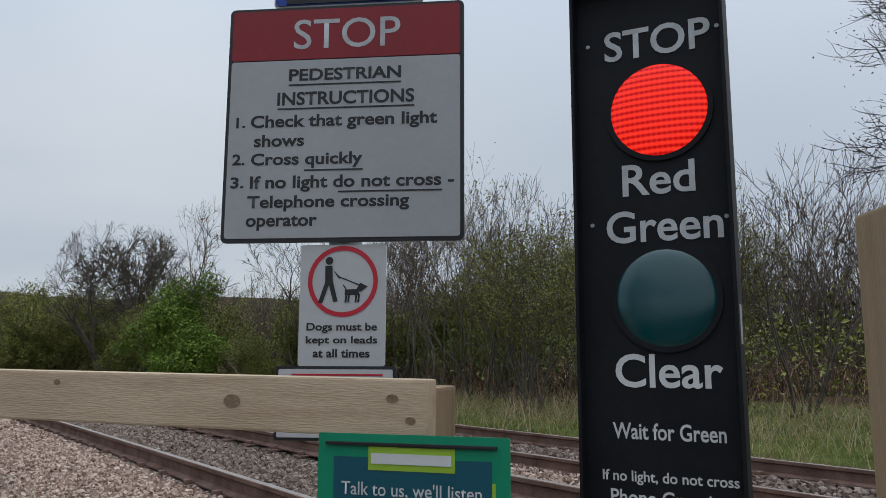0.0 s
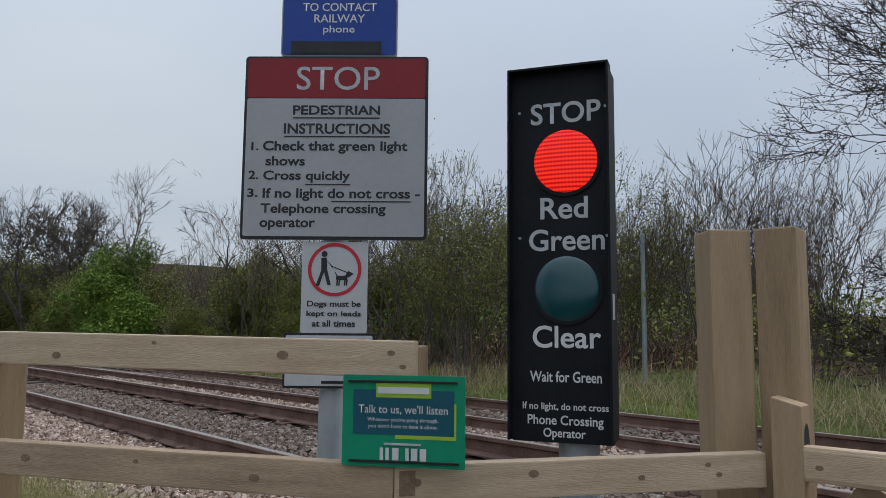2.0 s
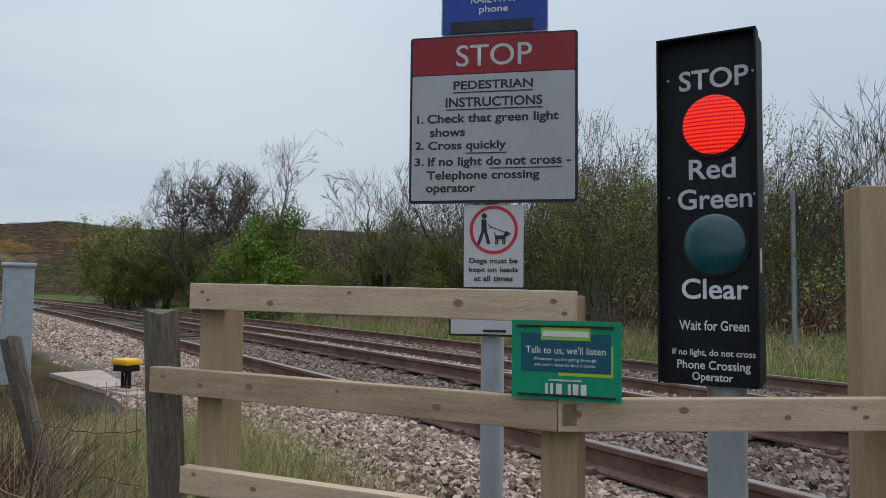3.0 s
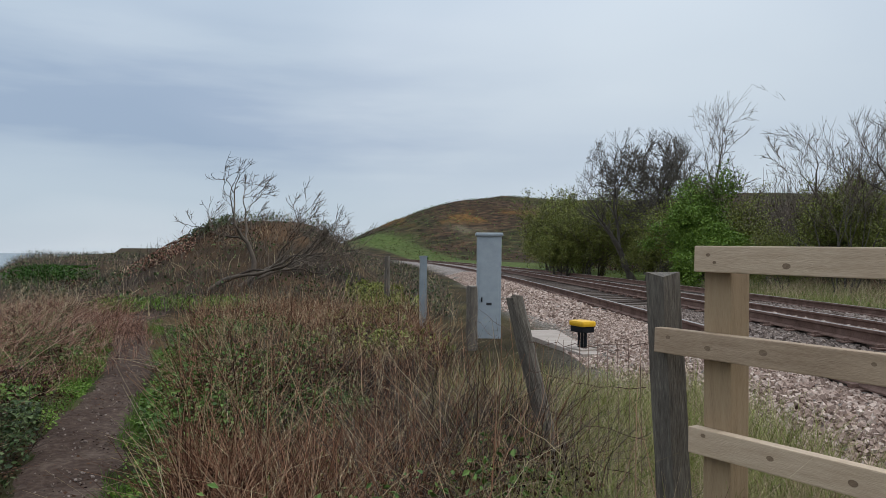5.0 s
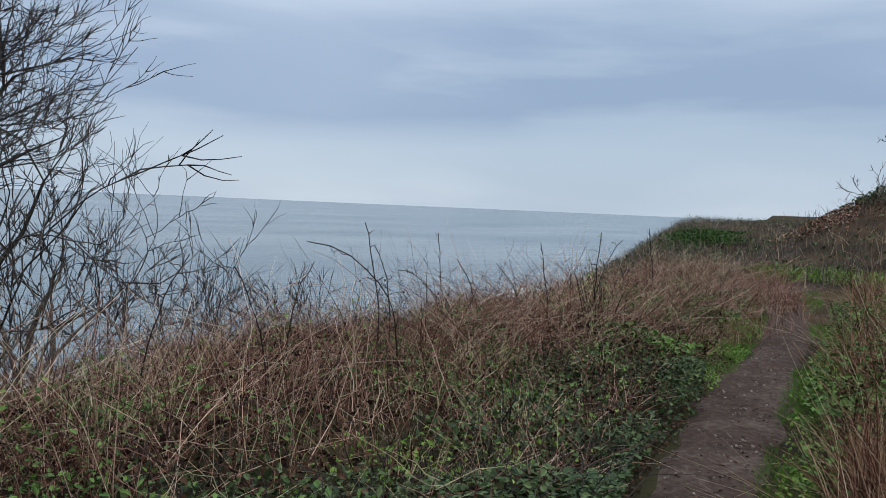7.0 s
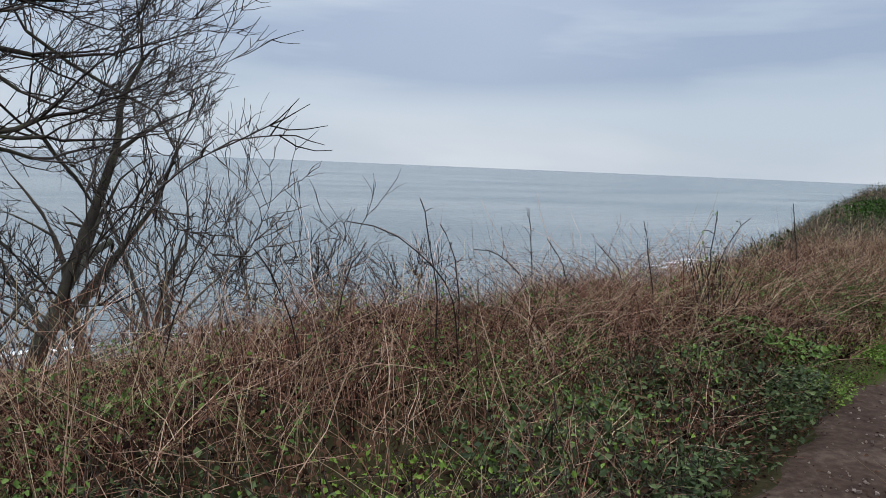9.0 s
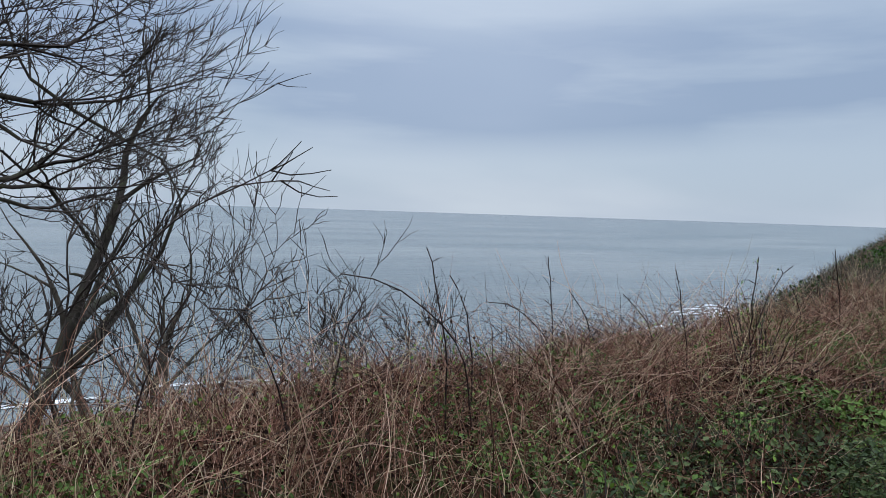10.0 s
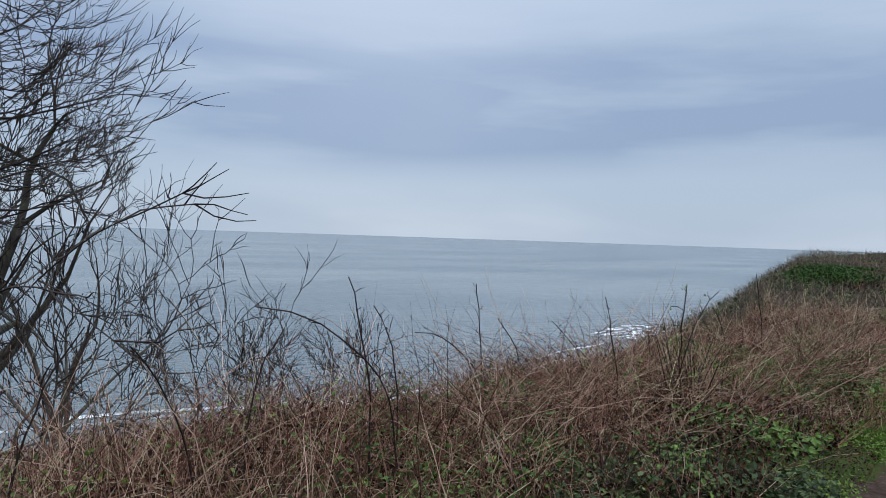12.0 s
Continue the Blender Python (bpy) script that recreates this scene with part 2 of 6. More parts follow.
DEAD_STEM = surf("dead_bracken_stems", [(0.013, 0.006, 0.005), (0.092, 0.040, 0.028), (0.28, 0.145, 0.10), (0.60, 0.43, 0.32)], 0.9, 0.85, bump=0, island=0.74, spec=0.06)
RUSSET_STEM = surf("russet_stems", [(0.013, 0.006, 0.004), (0.080, 0.036, 0.022), (0.22, 0.11, 0.065), (0.46, 0.31, 0.20)], 0.9, 0.85, bump=0, island=0.7, spec=0.05)
VERGE_LEAF = surf("verge_leaves", [(0.020, 0.042, 0.008), (0.065, 0.115, 0.020), (0.15, 0.21, 0.05)], 2, 0.65, bump=0, island=0.6, spec=0.2)
# litter browns taken darker, so the colour carries shade between the stems
LITTER = surf("shade_dark_litter", [(0.010, 0.005, 0.004), (0.035, 0.018, 0.011), (0.105, 0.056, 0.034)], 1.2, 0.95, bump=0, island=0.5, spec=0.05)

# ------------------------------------------------------------------ helpers of this scene


def part(name, bm, material, parent=None, label="", smooth=False):
    me = bpy.data.meshes.new(name)
    bm.to_mesh(me)
    bm.free()
    me.materials.append(material)
    if smooth:
        me.polygons.foreach_set("use_smooth", [True] * len(me.polygons))
    ob = new(name, me)
    ob.parent = parent
    return tagged(ob, label)


def raw(name, verts, faces, material, parent=None, label="", smooth=False):
    me = bpy.data.meshes.new(name)
    me.from_pydata(verts, [], faces)
    me.materials.append(material)
    if smooth:
        me.polygons.foreach_set("use_smooth", [True] * len(me.polygons))
    ob = new(name, me)
    ob.parent = parent
    return tagged(ob, label)


def thing(name, m, label, category, group="", kind=""):
    ob = new(name)
    ob.empty_display_size = 0.1
    ob.matrix_world = m
    return tagged(ob, label, category, group, kind)


def box(bm, x0, x1, y0, y1, z0, z1, bevel=0.0, m=None):
    vs = [bm.verts.new((x, y, z)) for x in (x0, x1) for y in (y0, y1) for z in (z0, z1)]
    fs = [bm.faces.new([vs[i] for i in f]) for f in ((0, 1, 3, 2), (4, 6, 7, 5), (0, 4, 5, 1), (2, 3, 7, 6), (0, 2, 6, 4), (1, 5, 7, 3))]
    if m is not None:
        bmesh.ops.transform(bm, matrix=m, verts=vs)
    if bevel:
        es = list({e for f in fs for e in f.edges})
        bmesh.ops.bevel(bm, geom=es, offset=bevel, segments=2, affect="EDGES", profile=0.6)
    return bm


def boxed(*a, **k):
    return box(bmesh.new(), *a, **k)


def tube(bm, r0, r1, z0, z1, n=20, m=None, cap=True):
    g = bmesh.ops.create_cone(bm, cap_ends=cap, segments=n, radius1=r0, radius2=r1, depth=z1 - z0,
                              matrix=(m or Matrix()) @ Matrix.Translation((0, 0, (z0 + z1) / 2)))
    return g["verts"]


def rounded_plate(w, h, r, y0, y1, n=6):
    """A plate in the xz plane, centred, with rounded corners, from y0 (front) to y1."""
    bm = bmesh.new()
    ring = []
    for cx, cz, a0 in ((w / 2 - r, h / 2 - r, 0), (-w / 2 + r, h / 2 - r, 90), (-w / 2 + r, -h / 2 + r, 180), (w / 2 - r, -h / 2 + r, 270)):
        for i in range(n + 1):
            a = radians(a0 + 90 * i / n)
            ring.append((cx + r * math.cos(a), cz + r * math.sin(a)))
    f = [bm.verts.new((x, y0, z)) for x, z in ring]
    b = [bm.verts.new((x, y1, z)) for x, z in ring]
    bm.faces.new(f)
    bm.faces.new(b[::-1])
    for i in range(len(ring)):
        j = (i + 1) % len(ring)
        bm.faces.new((f[j], f[i], b[i], b[j]))
    bmesh.ops.recalc_face_normals(bm, faces=bm.faces)
    return bm


def moved(bm, m):
    bmesh.ops.transform(bm, matrix=m, verts=bm.verts)
    return bm


def lettering(body, x, z, w, h, y, material, parent, bold=0.0):
    """Words as thin raised letters whose box is w by h about (x, z) on the plane y of a panel."""
    cu = bpy.data.curves.new("lettering", "FONT")
    cu.body, cu.size, cu.extrude, cu.offset, cu.resolution_u = body, 1.0, 0.0, bold, 4
    ob = new("lettering", cu)
    dg = bpy.context.evaluated_depsgraph_get()
    me = bpy.data.meshes.new_from_object(ob.evaluated_get(dg))
    bpy.data.objects.remove(ob)
    n = len(me.vertices)
    co = np.zeros(n * 3)
    me.vertices.foreach_get("co", co)
    co = co.reshape(-1, 3)
    lo, hi = co.min(0), co.max(0)
    out = np.zeros_like(co)
    out[:, 0] = x + ((co[:, 0] - lo[0]) / (hi[0] - lo[0]) - 0.5) * w
    out[:, 2] = z + ((co[:, 1] - lo[1]) / (hi[1] - lo[1]) - 0.5) * h
    out[:, 1] = y
    me.vertices.foreach_set("co", out.ravel())
    me.materials.clear()
    me.materials.append(material)
    ob = new("lettering", me)
    ob.parent = parent
    return ob


def bar(x, z, w, h, y, material, parent, name="bar"):
    return part(name, boxed(x - w / 2, x + w / 2, y - 0.0008, y + 0.0008, z - h / 2, z + h / 2), material, parent)


def smooth01(a, b, t):
    t = np.clip((np.asarray(t, float) - a) / (b - a), 0, 1)
    return t * t * (3 - 2 * t)


def lumps(x, y, seed=0.0):
    """Soft rolling unevenness, about -1 to 1."""
    x, y = np.asarray(x, float), np.asarray(y, float)
    return (np.sin(x * 0.9 + 1.3 * np.sin(y * 0.6 + seed) + seed) + np.sin(y * 1.1 + 1.1 * np.sin(x * 0.7 + seed * 2)) +
            0.6 * np.sin(x * 2.3 + y * 1.7 + seed * 3) + 0.5 * np.sin(x * 3.1 - y * 2.9 + seed)) / 3.1


# ------------------------------------------------------------------ plan
SEA = -12.0


def track_y(x):
    x = np.asarray(x, float)
    xn = np.minimum(x, 0)
    return 5.2 - 0.085 * x - 0.00066 * xn * xn


def path_y(x):
    x = np.asarray(x, float)
    return -1.45 + 0.32 * x + 0.003 * x * x + 0.26 * np.exp(-((x + 8.2) / 3.2) ** 2)


def edge_y(x):
    """The brink of the slope to the sea."""
    x = np.asarray(x, float)
    return -5.2 - 0.00 * x - 0.43 * np.maximum(-x - 9.5, 0) + 0.10 * np.maximum(-x - 42, 0)


def shore_y(x):
    x = np.asarray(x, float)
    return -49.5 - 0.16 * np.maximum(x + 38, 0) * (x < 30) + 0.29 * np.minimum(x + 45, 0)


def ground_z(x, y):
    x, y = np.asarray(x, float), np.asarray(y, float)
    u = y - track_y(x)
    z = 0.05 * lumps(x * 0.8, y * 0.8, 1.0)
    z = z * (1 - np.exp(-((y - path_y(x)) / 0.5) ** 2) * 0.8)
    # ballast bed
    bed = 0.25 * smooth01(-4.4, -3.1, u) * (1 - smooth01(-0.5, 0.5, u)) + 0.13 * smooth01(-0.5, 0.5, u) * (1 - smooth01(3.6, 5.0, u))
    inbed = smooth01(-4.5, -4.0, u) * (1 - smooth01(4.4, 5.2, u))
    z = z * (1 - inbed) + bed
    # ground beyond the line rises gently
    z = z + 0.22 * smooth01(5, 14, u) + 1.2 * smooth01(16, 45, u) + 5 * smooth01(60, 260, u)
    # plateau towards the headland and the mound behind the leaning tree
    south = 1 - smooth01(-9, -5, u)
    z = z + 0.85 * smooth01(14, 46, -x) * south
    z = z + 2.15 * np.exp(-((x + 28) / 7.5) ** 2 - ((y + 4.85) / 3.1) ** 4)
    z = z - 0.35 * np.exp(-((x + 30) / 7) ** 2 - ((y + 11.5) / 3.0) ** 2)
    # far hill
    z = z + (24 * smooth01(-45, 45, y) + 2.2 * lumps(x / 34, y / 24) + 0.9 * lumps(x / 11, y / 8, 2.0)) * smooth01(150, 330, -x) * smooth01(-60, -30, y)
    # down to the beach
    e, s = edge_y(x), shore_y(x)
    d = e - y
    run = np.maximum(e - s, 10)
    fall = 7.5 * smooth01(0, 0.33, d / run) + 4.7 * smooth01(0.2, 1.05, d / run) + 3 * smooth01(1.0, 2.0, d / run)
    far = 1 - 0.35 * smooth01(25, 50, -x)
    k = smooth01(-0.5, 1.5, d)
    z = z * (1 - k * smooth01(0, 10, d)) - fall * np.where(d > 0, 1, 0) * np.minimum(1, far + smooth01(6, 14, d)) + 0.25 * lumps(x, y, 2.0) * k
    return z


def gz(x, y):
    return float(ground_z(x, y))


# ------------------------------------------------------------------ ground, water
def spaced(a, b, fine, n):
    """Coordinates from a to b, close together near 0 and wide apart far off."""
    s = np.linspace(-1, 1, n)
    g = np.sinh(s * 5.2) / np.sinh(5.2)
    return np.where(g < 0, -g * a, g * b) + fine * s


def ground_material():
    m = bpy.data.materials.new("ground")
    m.use_nodes = True
    nt = m.node_tree
    b = nt.nodes["Principled BSDF"]
    b.inputs["Roughness"].default_value = 0.95
    b.inputs["Specular IOR Level"].default_value = 0.05
    co = nt.nodes.new("ShaderNodeTexCoord")

    def noise_of(scale, detail=6):
        n = nt.nodes.new("ShaderNodeTexNoise")
        n.inputs["Scale"].default_value, n.inputs["Detail"].default_value = scale, detail
        nt.links.new(co.outputs["Object"], n.inputs["Vector"])
        return n.outputs["Fac"]

    def ramp_of(fac, stops):
        r = nt.nodes.new("ShaderNodeValToRGB")
        for i, (p, c) in enumerate(stops):
            e = r.color_ramp.elements[i] if i < 2 else r.color_ramp.elements.new(p)
            e.position, e.color = p, (*c, 1)
        nt.links.new(fac, r.inputs["Fac"])
        return r.outputs["Color"]

    def mixed(fac, a, c):
        k = nt.nodes.new("ShaderNodeMix")
        k.data_type = "RGBA"
        nt.links.new(fac, k.inputs["Factor"])
        nt.links.new(a, k.inputs["A"])
        nt.links.new(c, k.inputs["B"])
        return k.outputs["Result"]

    def zone(name):
        a = nt.nodes.new("ShaderNodeAttribute")
        a.attribute_name = name
        return a.outputs["Fac"]
    fine = noise_of(9)
    grass = ramp_of(noise_of(1.2, 12), [(0.3, (0.035, 0.055, 0.014)), (0.7, (0.11, 0.135, 0.042)), (0.5, (0.07, 0.09, 0.025))])
    patch = ramp_of(noise_of(0.035, 12), [(0.44, (0, 0, 0)), (0.56, (1, 1, 1))])
    rough = noise_of(0.35, 13)
    heath = mixed(patch, ramp_of(rough, [(0.36, (0.018, 0.012, 0.008)), (0.66, (0.09, 0.052, 0.028)), (0.5, (0.042, 0.027, 0.016))]), ramp_of(rough, [(0.36, (0.018, 0.018, 0.008)), (0.66, (0.068, 0.056, 0.024)), (0.5, (0.034, 0.03, 0.013))]))
    col = mixed(zone("green"), heath, grass)
    gravel = ramp_of(noise_of(26, 3), [(0.33, (0.05, 0.04, 0.034)), (0.68, (0.42, 0.37, 0.33)), (0.5, (0.2, 0.165, 0.145))])
    col = mixed(zone("stone"), col, gravel)
    sand = ramp_of(noise_of(0.7), [(0.3, (0.10, 0.075, 0.06)), (0.7, (0.17, 0.13, 0.105))])
    col = mixed(zone("beach"), col, sand)
    col = mixed(zone("rust"), col, ramp_of(noise_of(0.5), [(0.35, (0.05, 0.03, 0.012)), (0.65, (0.17, 0.085, 0.025))]))
    col = mixed(zone("scar"), col, ramp_of(noise_of(0.6), [(0.35, (0.12, 0.10, 0.06)), (0.65, (0.24, 0.21, 0.14))]))
    nt.links.new(col, b.inputs["Base Color"])
    bp = nt.nodes.new("ShaderNodeBump")
    bp.inputs["Strength"].default_value, bp.inputs["Distance"].default_value = 0.8, 0.06
    nt.links.new(fine, bp.inputs["Height"])
    nt.links.new(bp.outputs[0], b.inputs["Normal"])
    return m


gx = spaced(-2600, 900, -14.0, 300)
gy = spaced(-330, 1700, 12.0, 320)
GX, GY = np.meshgrid(gx, gy, indexing="ij")
GZ = ground_z(GX, GY)
verts = np.stack([GX, GY, GZ], -1).reshape(-1, 3)
ny = len(gy)
idx = np.arange(len(gx) * ny).reshape(len(gx), ny)
quads = np.stack([idx[:-1, :-1], idx[1:, :-1], idx[1:, 1:], idx[:-1, 1:]], -1).reshape(-1, 4)
ground = raw("ground", verts.tolist(), quads.tolist(), ground_material(), smooth=True)
tagged(ground, "rough cliff-top ground of scrub, grass and ballast", "ground", kind="structure")
U = GY - track_y(GX)
stone = smooth01(-4.3, -3.9, U + 0.12 * lumps(GX * 3, GY * 3)) * (1 - smooth01(4.4, 5.0, U)) * (1 - smooth01(110, 150, -GX))
field = smooth01(205, 222, -GX) * (1 - smooth01(7.5, 9.5, GZ + 1.2 * lumps(GX / 12, GY / 9))) * (1 - smooth01(9, 13, GY)) * smooth01(-14, -8, GY)
green = smooth01(4.6, 5.5, U) * (1 - smooth01(13, 17, U)) * 0.85 + 0.4 * field
green = np.clip(green + 0.8 * np.exp(-((np.abs(GY - path_y(GX)) - 0.55) / 0.3) ** 2) * (GX > -12.5) * (GX < -4.2) * (GY < path_y(GX)), 0, 1)
beach = smooth01(0.72, 0.95, (edge_y(GX) - GY) / np.maximum(edge_y(GX) - shore_y(GX), 10))
scar = np.exp(-((GX + 218) / 18) ** 2 - ((GY - 27 - 0.12 * (GX + 218)) / 3.5) ** 2) * smooth01(-0.3, 0.5, lumps(GX / 5, GY / 3, 4.0))
rust = smooth01(10, 13, GZ) * (1 - smooth01(15.5, 18, GZ)) * smooth01(150, 220, -GX) * smooth01(0.05, 0.35, lumps(GX / 9, GY / 4, 1.5))
for nm, val in (("stone", stone), ("green", green), ("beach", beach), ("scar", scar), ("rust", rust)):
    at = ground.data.attributes.new(nm, "FLOAT", "POINT")
    at.data.foreach_set("value", val.ravel())

# worn path, a shallow strip on the ground
pv, pf = [], []
px = np.linspace(6, -14.6, 150)
wob = random.Random(4)
for i, x in enumerate(px):
    half = 0.31 + 0.03 * math.sin(x * 1.3 + 1) + 0.02 * math.sin(x * 2.1) + 0.035 * max(0, -x - 9.5) ** 1.2
    slope = float(path_y(x + 0.05) - path_y(x - 0.05)) / 0.1
    nx_, ny_ = -slope / math.hypot(1, slope), 1 / math.hypot(1, slope)
    yc = float(path_y(x))
    for k in range(7):
        s = (k / 3 - 1) * (half + (0.05 * wob.uniform(-1, 1) if k in (0, 6) else 0))
        X, Y = x + nx_ * s, yc + ny_ * s
        pv.append((X, Y, gz(X, Y) + 0.012 + 0.008 * math.sin(X * 7 + Y * 5) - (0.03 if k in (0, 6) else 0)))
    if i:
        for k in range(6):
            a = (i - 1) * 7 + k
            pf.append((a, a + 1, a + 8, a + 7))
tagged(raw("path", pv, pf, EARTH, smooth=True), "narrow trodden brown earth footpath along the cliff top", "path", kind="structure")


def sea_material():
    m = bpy.data.materials.new("sea_water")
    m.use_nodes = True
    nt = m.node_tree
    b = nt.nodes["Principled BSDF"]
    b.inputs["Roughness"].default_value = 0.24
    b.inputs["IOR"].default_value = 1.33
    co = nt.nodes.new("ShaderNodeTexCoord")
    mp = nt.nodes.new("ShaderNodeMapping")
    mp.inputs["Scale"].default_value = (0.35, 1, 1)
    nt.links.new(co.outputs["Object"], mp.inputs[0])
    hs = []
    for sc in (0.12, 0.9):
        n = nt.nodes.new("ShaderNodeTexNoise")
        n.inputs["Scale"].default_value, n.inputs["Detail"].default_value = sc, 4
        nt.links.new(mp.outputs[0], n.inputs["Vector"])
        hs.append(n)
    tone = nt.nodes.new("ShaderNodeTexNoise")
    tone.inputs["Scale"].default_value, tone.inputs["Detail"].default_value = 0.018, 7
    nt.links.new(mp.outputs[0], tone.inputs["Vector"])
    tr = nt.nodes.new("ShaderNodeValToRGB")
    tr.color_ramp.elements[0].position, tr.color_ramp.elements[0].color = 0.38, (0.12, 0.145, 0.15, 1)
    tr.color_ramp.elements[1].position, tr.color_ramp.elements[1].color = 0.64, (0.20, 0.215, 0.21, 1)
    nt.links.new(tone.outputs["Fac"], tr.inputs["Fac"])
    nt.links.new(tr.outputs["Color"], b.inputs["Base Color"])
    add = nt.nodes.new("ShaderNodeMath")
    add.operation = "MULTIPLY_ADD"
    add.inputs[1].default_value = 0.25
    nt.links.new(hs[1].outputs["Fac"], add.inputs[0])
    nt.links.new(hs[0].outputs["Fac"], add.inputs[2])
    bp = nt.nodes.new("ShaderNodeBump")
    bp.inputs["Strength"].default_value, bp.inputs["Distance"].default_value = 0.8, 1.2
    nt.links.new(add.outputs[0], bp.inputs["Height"])
    nt.links.new(bp.outputs[0], b.inputs["Normal"])
    return m


bm = bmesh.new()
xs = [-4700, -2000, -800, -300, -150, -60, 0, 60, 150, 400, 1200, 4700]
ys = [-4700, -2500, -1200, -500, -200, -100, -60, -30]
grid = [[bm.verts.new((x, y, SEA)) for y in ys] for x in xs]
for i in range(len(xs) - 1):
    for j in range(len(ys) - 1):
        bm.faces.new((grid[i][j], grid[i + 1][j], grid[i + 1][j + 1], grid[i][j + 1]))
tagged(part("sea", bm, sea_material()), "calm grey-blue sea under an overcast sky", "sea", kind="structure")

# ------------------------------------------------------------------ railway
def sweep_rail(name, u, z, material_side, parent):
    """A flat-bottomed rail that follows the line, u metres from its middle."""
    prof = [(-0.07, -0.16), (0.07, -0.16), (0.07, -0.147), (0.012, -0.125), (0.012, -0.045), (0.036, -0.032), (0.036, -0.004), (0.028, 0.0), (-0.028, 0.0), (-0.036, -0.004), (-0.036, -0.032), (-0.012, -0.045), (-0.012, -0.125), (-0.07, -0.147)]
    xs = np.concatenate([np.linspace(22, -40, 90), np.linspace(-42, -330, 60)])
    v, f, h = [], [], []
    n = len(prof)
    for i, x in enumerate(xs):
        y = float(track_y(x)) + u
        for a, b in prof:
            v.append((x, y + a, z + b))
        if i:
            for k in range(n):
                p, q = (i - 1) * n + k, (i - 1) * n + (k + 1) % n
                f.append((p, q, q + n, p + n))
                h.append(1 if k == 7 else 0)
    rail = raw(name, v, f, material_side, parent)
    rail.data.materials.append(BRIGHT)
    rail.data.polygons.foreach_set("material_index", h)
    return rail


TRACKS = ((-1.85, 0.43, 0.49, "rusty running rails on weathered sleepers of the near track"), (1.85, 0.29, 0.33, "rusty running rails on weathered sleepers of the far track"))
sleeper_bm = boxed(-0.125, 0.125, -1.28, 1.28, -0.13, 0, bevel=0.012)
sleeper_me = bpy.data.meshes.new("sleeper")
sleeper_bm.to_mesh(sleeper_me)
sleeper_bm.free()
sleeper_me.materials.append(SLEEPER)
clip_bm = bmesh.new()
box(clip_bm, -0.09, 0.09, -0.17, 0.17, 0, 0.022, 0.004)
box(clip_bm, -0.035, 0.035, 0.075, 0.14, 0.022, 0.06, 0.008)
box(clip_bm, -0.035, 0.035, -0.14, -0.075, 0.022, 0.06, 0.008)
clip_me = bpy.data.meshes.new("rail_chair")
clip_bm.to_mesh(clip_me)
clip_bm.free()
clip_me.materials.append(RUST)
for uc, za, zb, label in TRACKS:
    track = thing("railway_track", Matrix(), label, "railway track", "running lines")
    sweep_rail("rail", uc - 0.753, za, RUST, track)
    sweep_rail("rail", uc + 0.753, zb, RUST, track)
    tilt = math.degrees(math.atan2(zb - za, 1.506))
    for i in range(74):
        x = 6.5 - 0.68 * i
        y = float(track_y(x)) + uc
        s = new("sleeper", sleeper_me)
        s.parent = track
        s.matrix_world = pose(x, y, (za + zb) / 2 - 0.185, tilt, 0, -4.9 + 0.0)
        if i < 40:
            for e, zz in ((-0.753, za), (0.753, zb)):
                c = new("rail_chair", clip_me)
                c.parent = track
                c.matrix_world = pose(x, y + e, zz - 0.178, tilt, 0, -4.9)

# ------------------------------------------------------------------ timber fence and gate
def plank(name, p0, p1, z0, z1, thick, parent, material=TIMBER, knots=(), bevel=0.004, sag=0.0):
    """A sawn rail whose front face runs from p0 to p1 on plan; tops z0, z1 at the ends; height and thickness."""
    d = Vector((p1[0] - p0[0], p1[1] - p0[1]))
    length, ang = d.length, math.degrees(math.atan2(d.y, d.x))
    rise = math.degrees(math.atan2(z1[0] - z0[0], length))
    bm = boxed(0, length, 0, thick, -z0[1], 0, bevel=bevel)
    ob = part(name, bm, material, parent)
    ob.matrix_world = pose(p0[0], p0[1], z0[0], 0, -rise, ang)
    for kx, kz, r in knots:
        kb = bmesh.new()
        bmesh.ops.create_circle(kb, cap_ends=True, segments=10, radius=r, matrix=pose(kx, -0.0012, -kz, 90, 0, 0) @ Matrix.Diagonal((1.25, 0.85, 1, 1)))
        k = part("knot", kb, KNOT, ob)
    return ob


def square_post(name, x, y, w, d, z0, z1, ang, parent, material=TIMBER_POST, bevel=0.006, slope=0.0):
    bm = bmesh.new()
    box(bm, -w / 2, w / 2, -d / 2, d / 2, z0, z1, bevel)
    if slope:
        for v in bm.verts:
            if v.co.z > z1 - 0.02:
                v.co.z += slope * v.co.x / w
    ob = part(name, bm, material, parent)
    ob.matrix_world = pose(x, y, 0, 0, 0, ang)
    return ob


A1, B1 = (-1.913, 0.219), (-0.775, 0.880)
FA = math.degrees(math.atan2(B1[1] - A1[1], B1[0] - A1[0]))
fx, fy = math.cos(radians(FA)), math.sin(radians(FA))


def along(s, back=0.0):
    return (A1[0] + fx * s - fy * back, A1[1] + fy * s + fx * back)


fence = thing("timber_fence", Matrix(), "new sawn softwood post and rail fence beside the crossing", "fence")
plank("rail", along(0), along(1.316), (1.326, 0.088), (1.311, 0.088), 0.045, fence, knots=((0.055, 0.03, 0.007), (0.08, 0.055, 0.006), (0.33, 0.06, 0.011), (0.98, 0.042, 0.013), (1.26, 0.03, 0.008), (1.29, 0.062, 0.007), (0.62, 0.02, 0.006)))
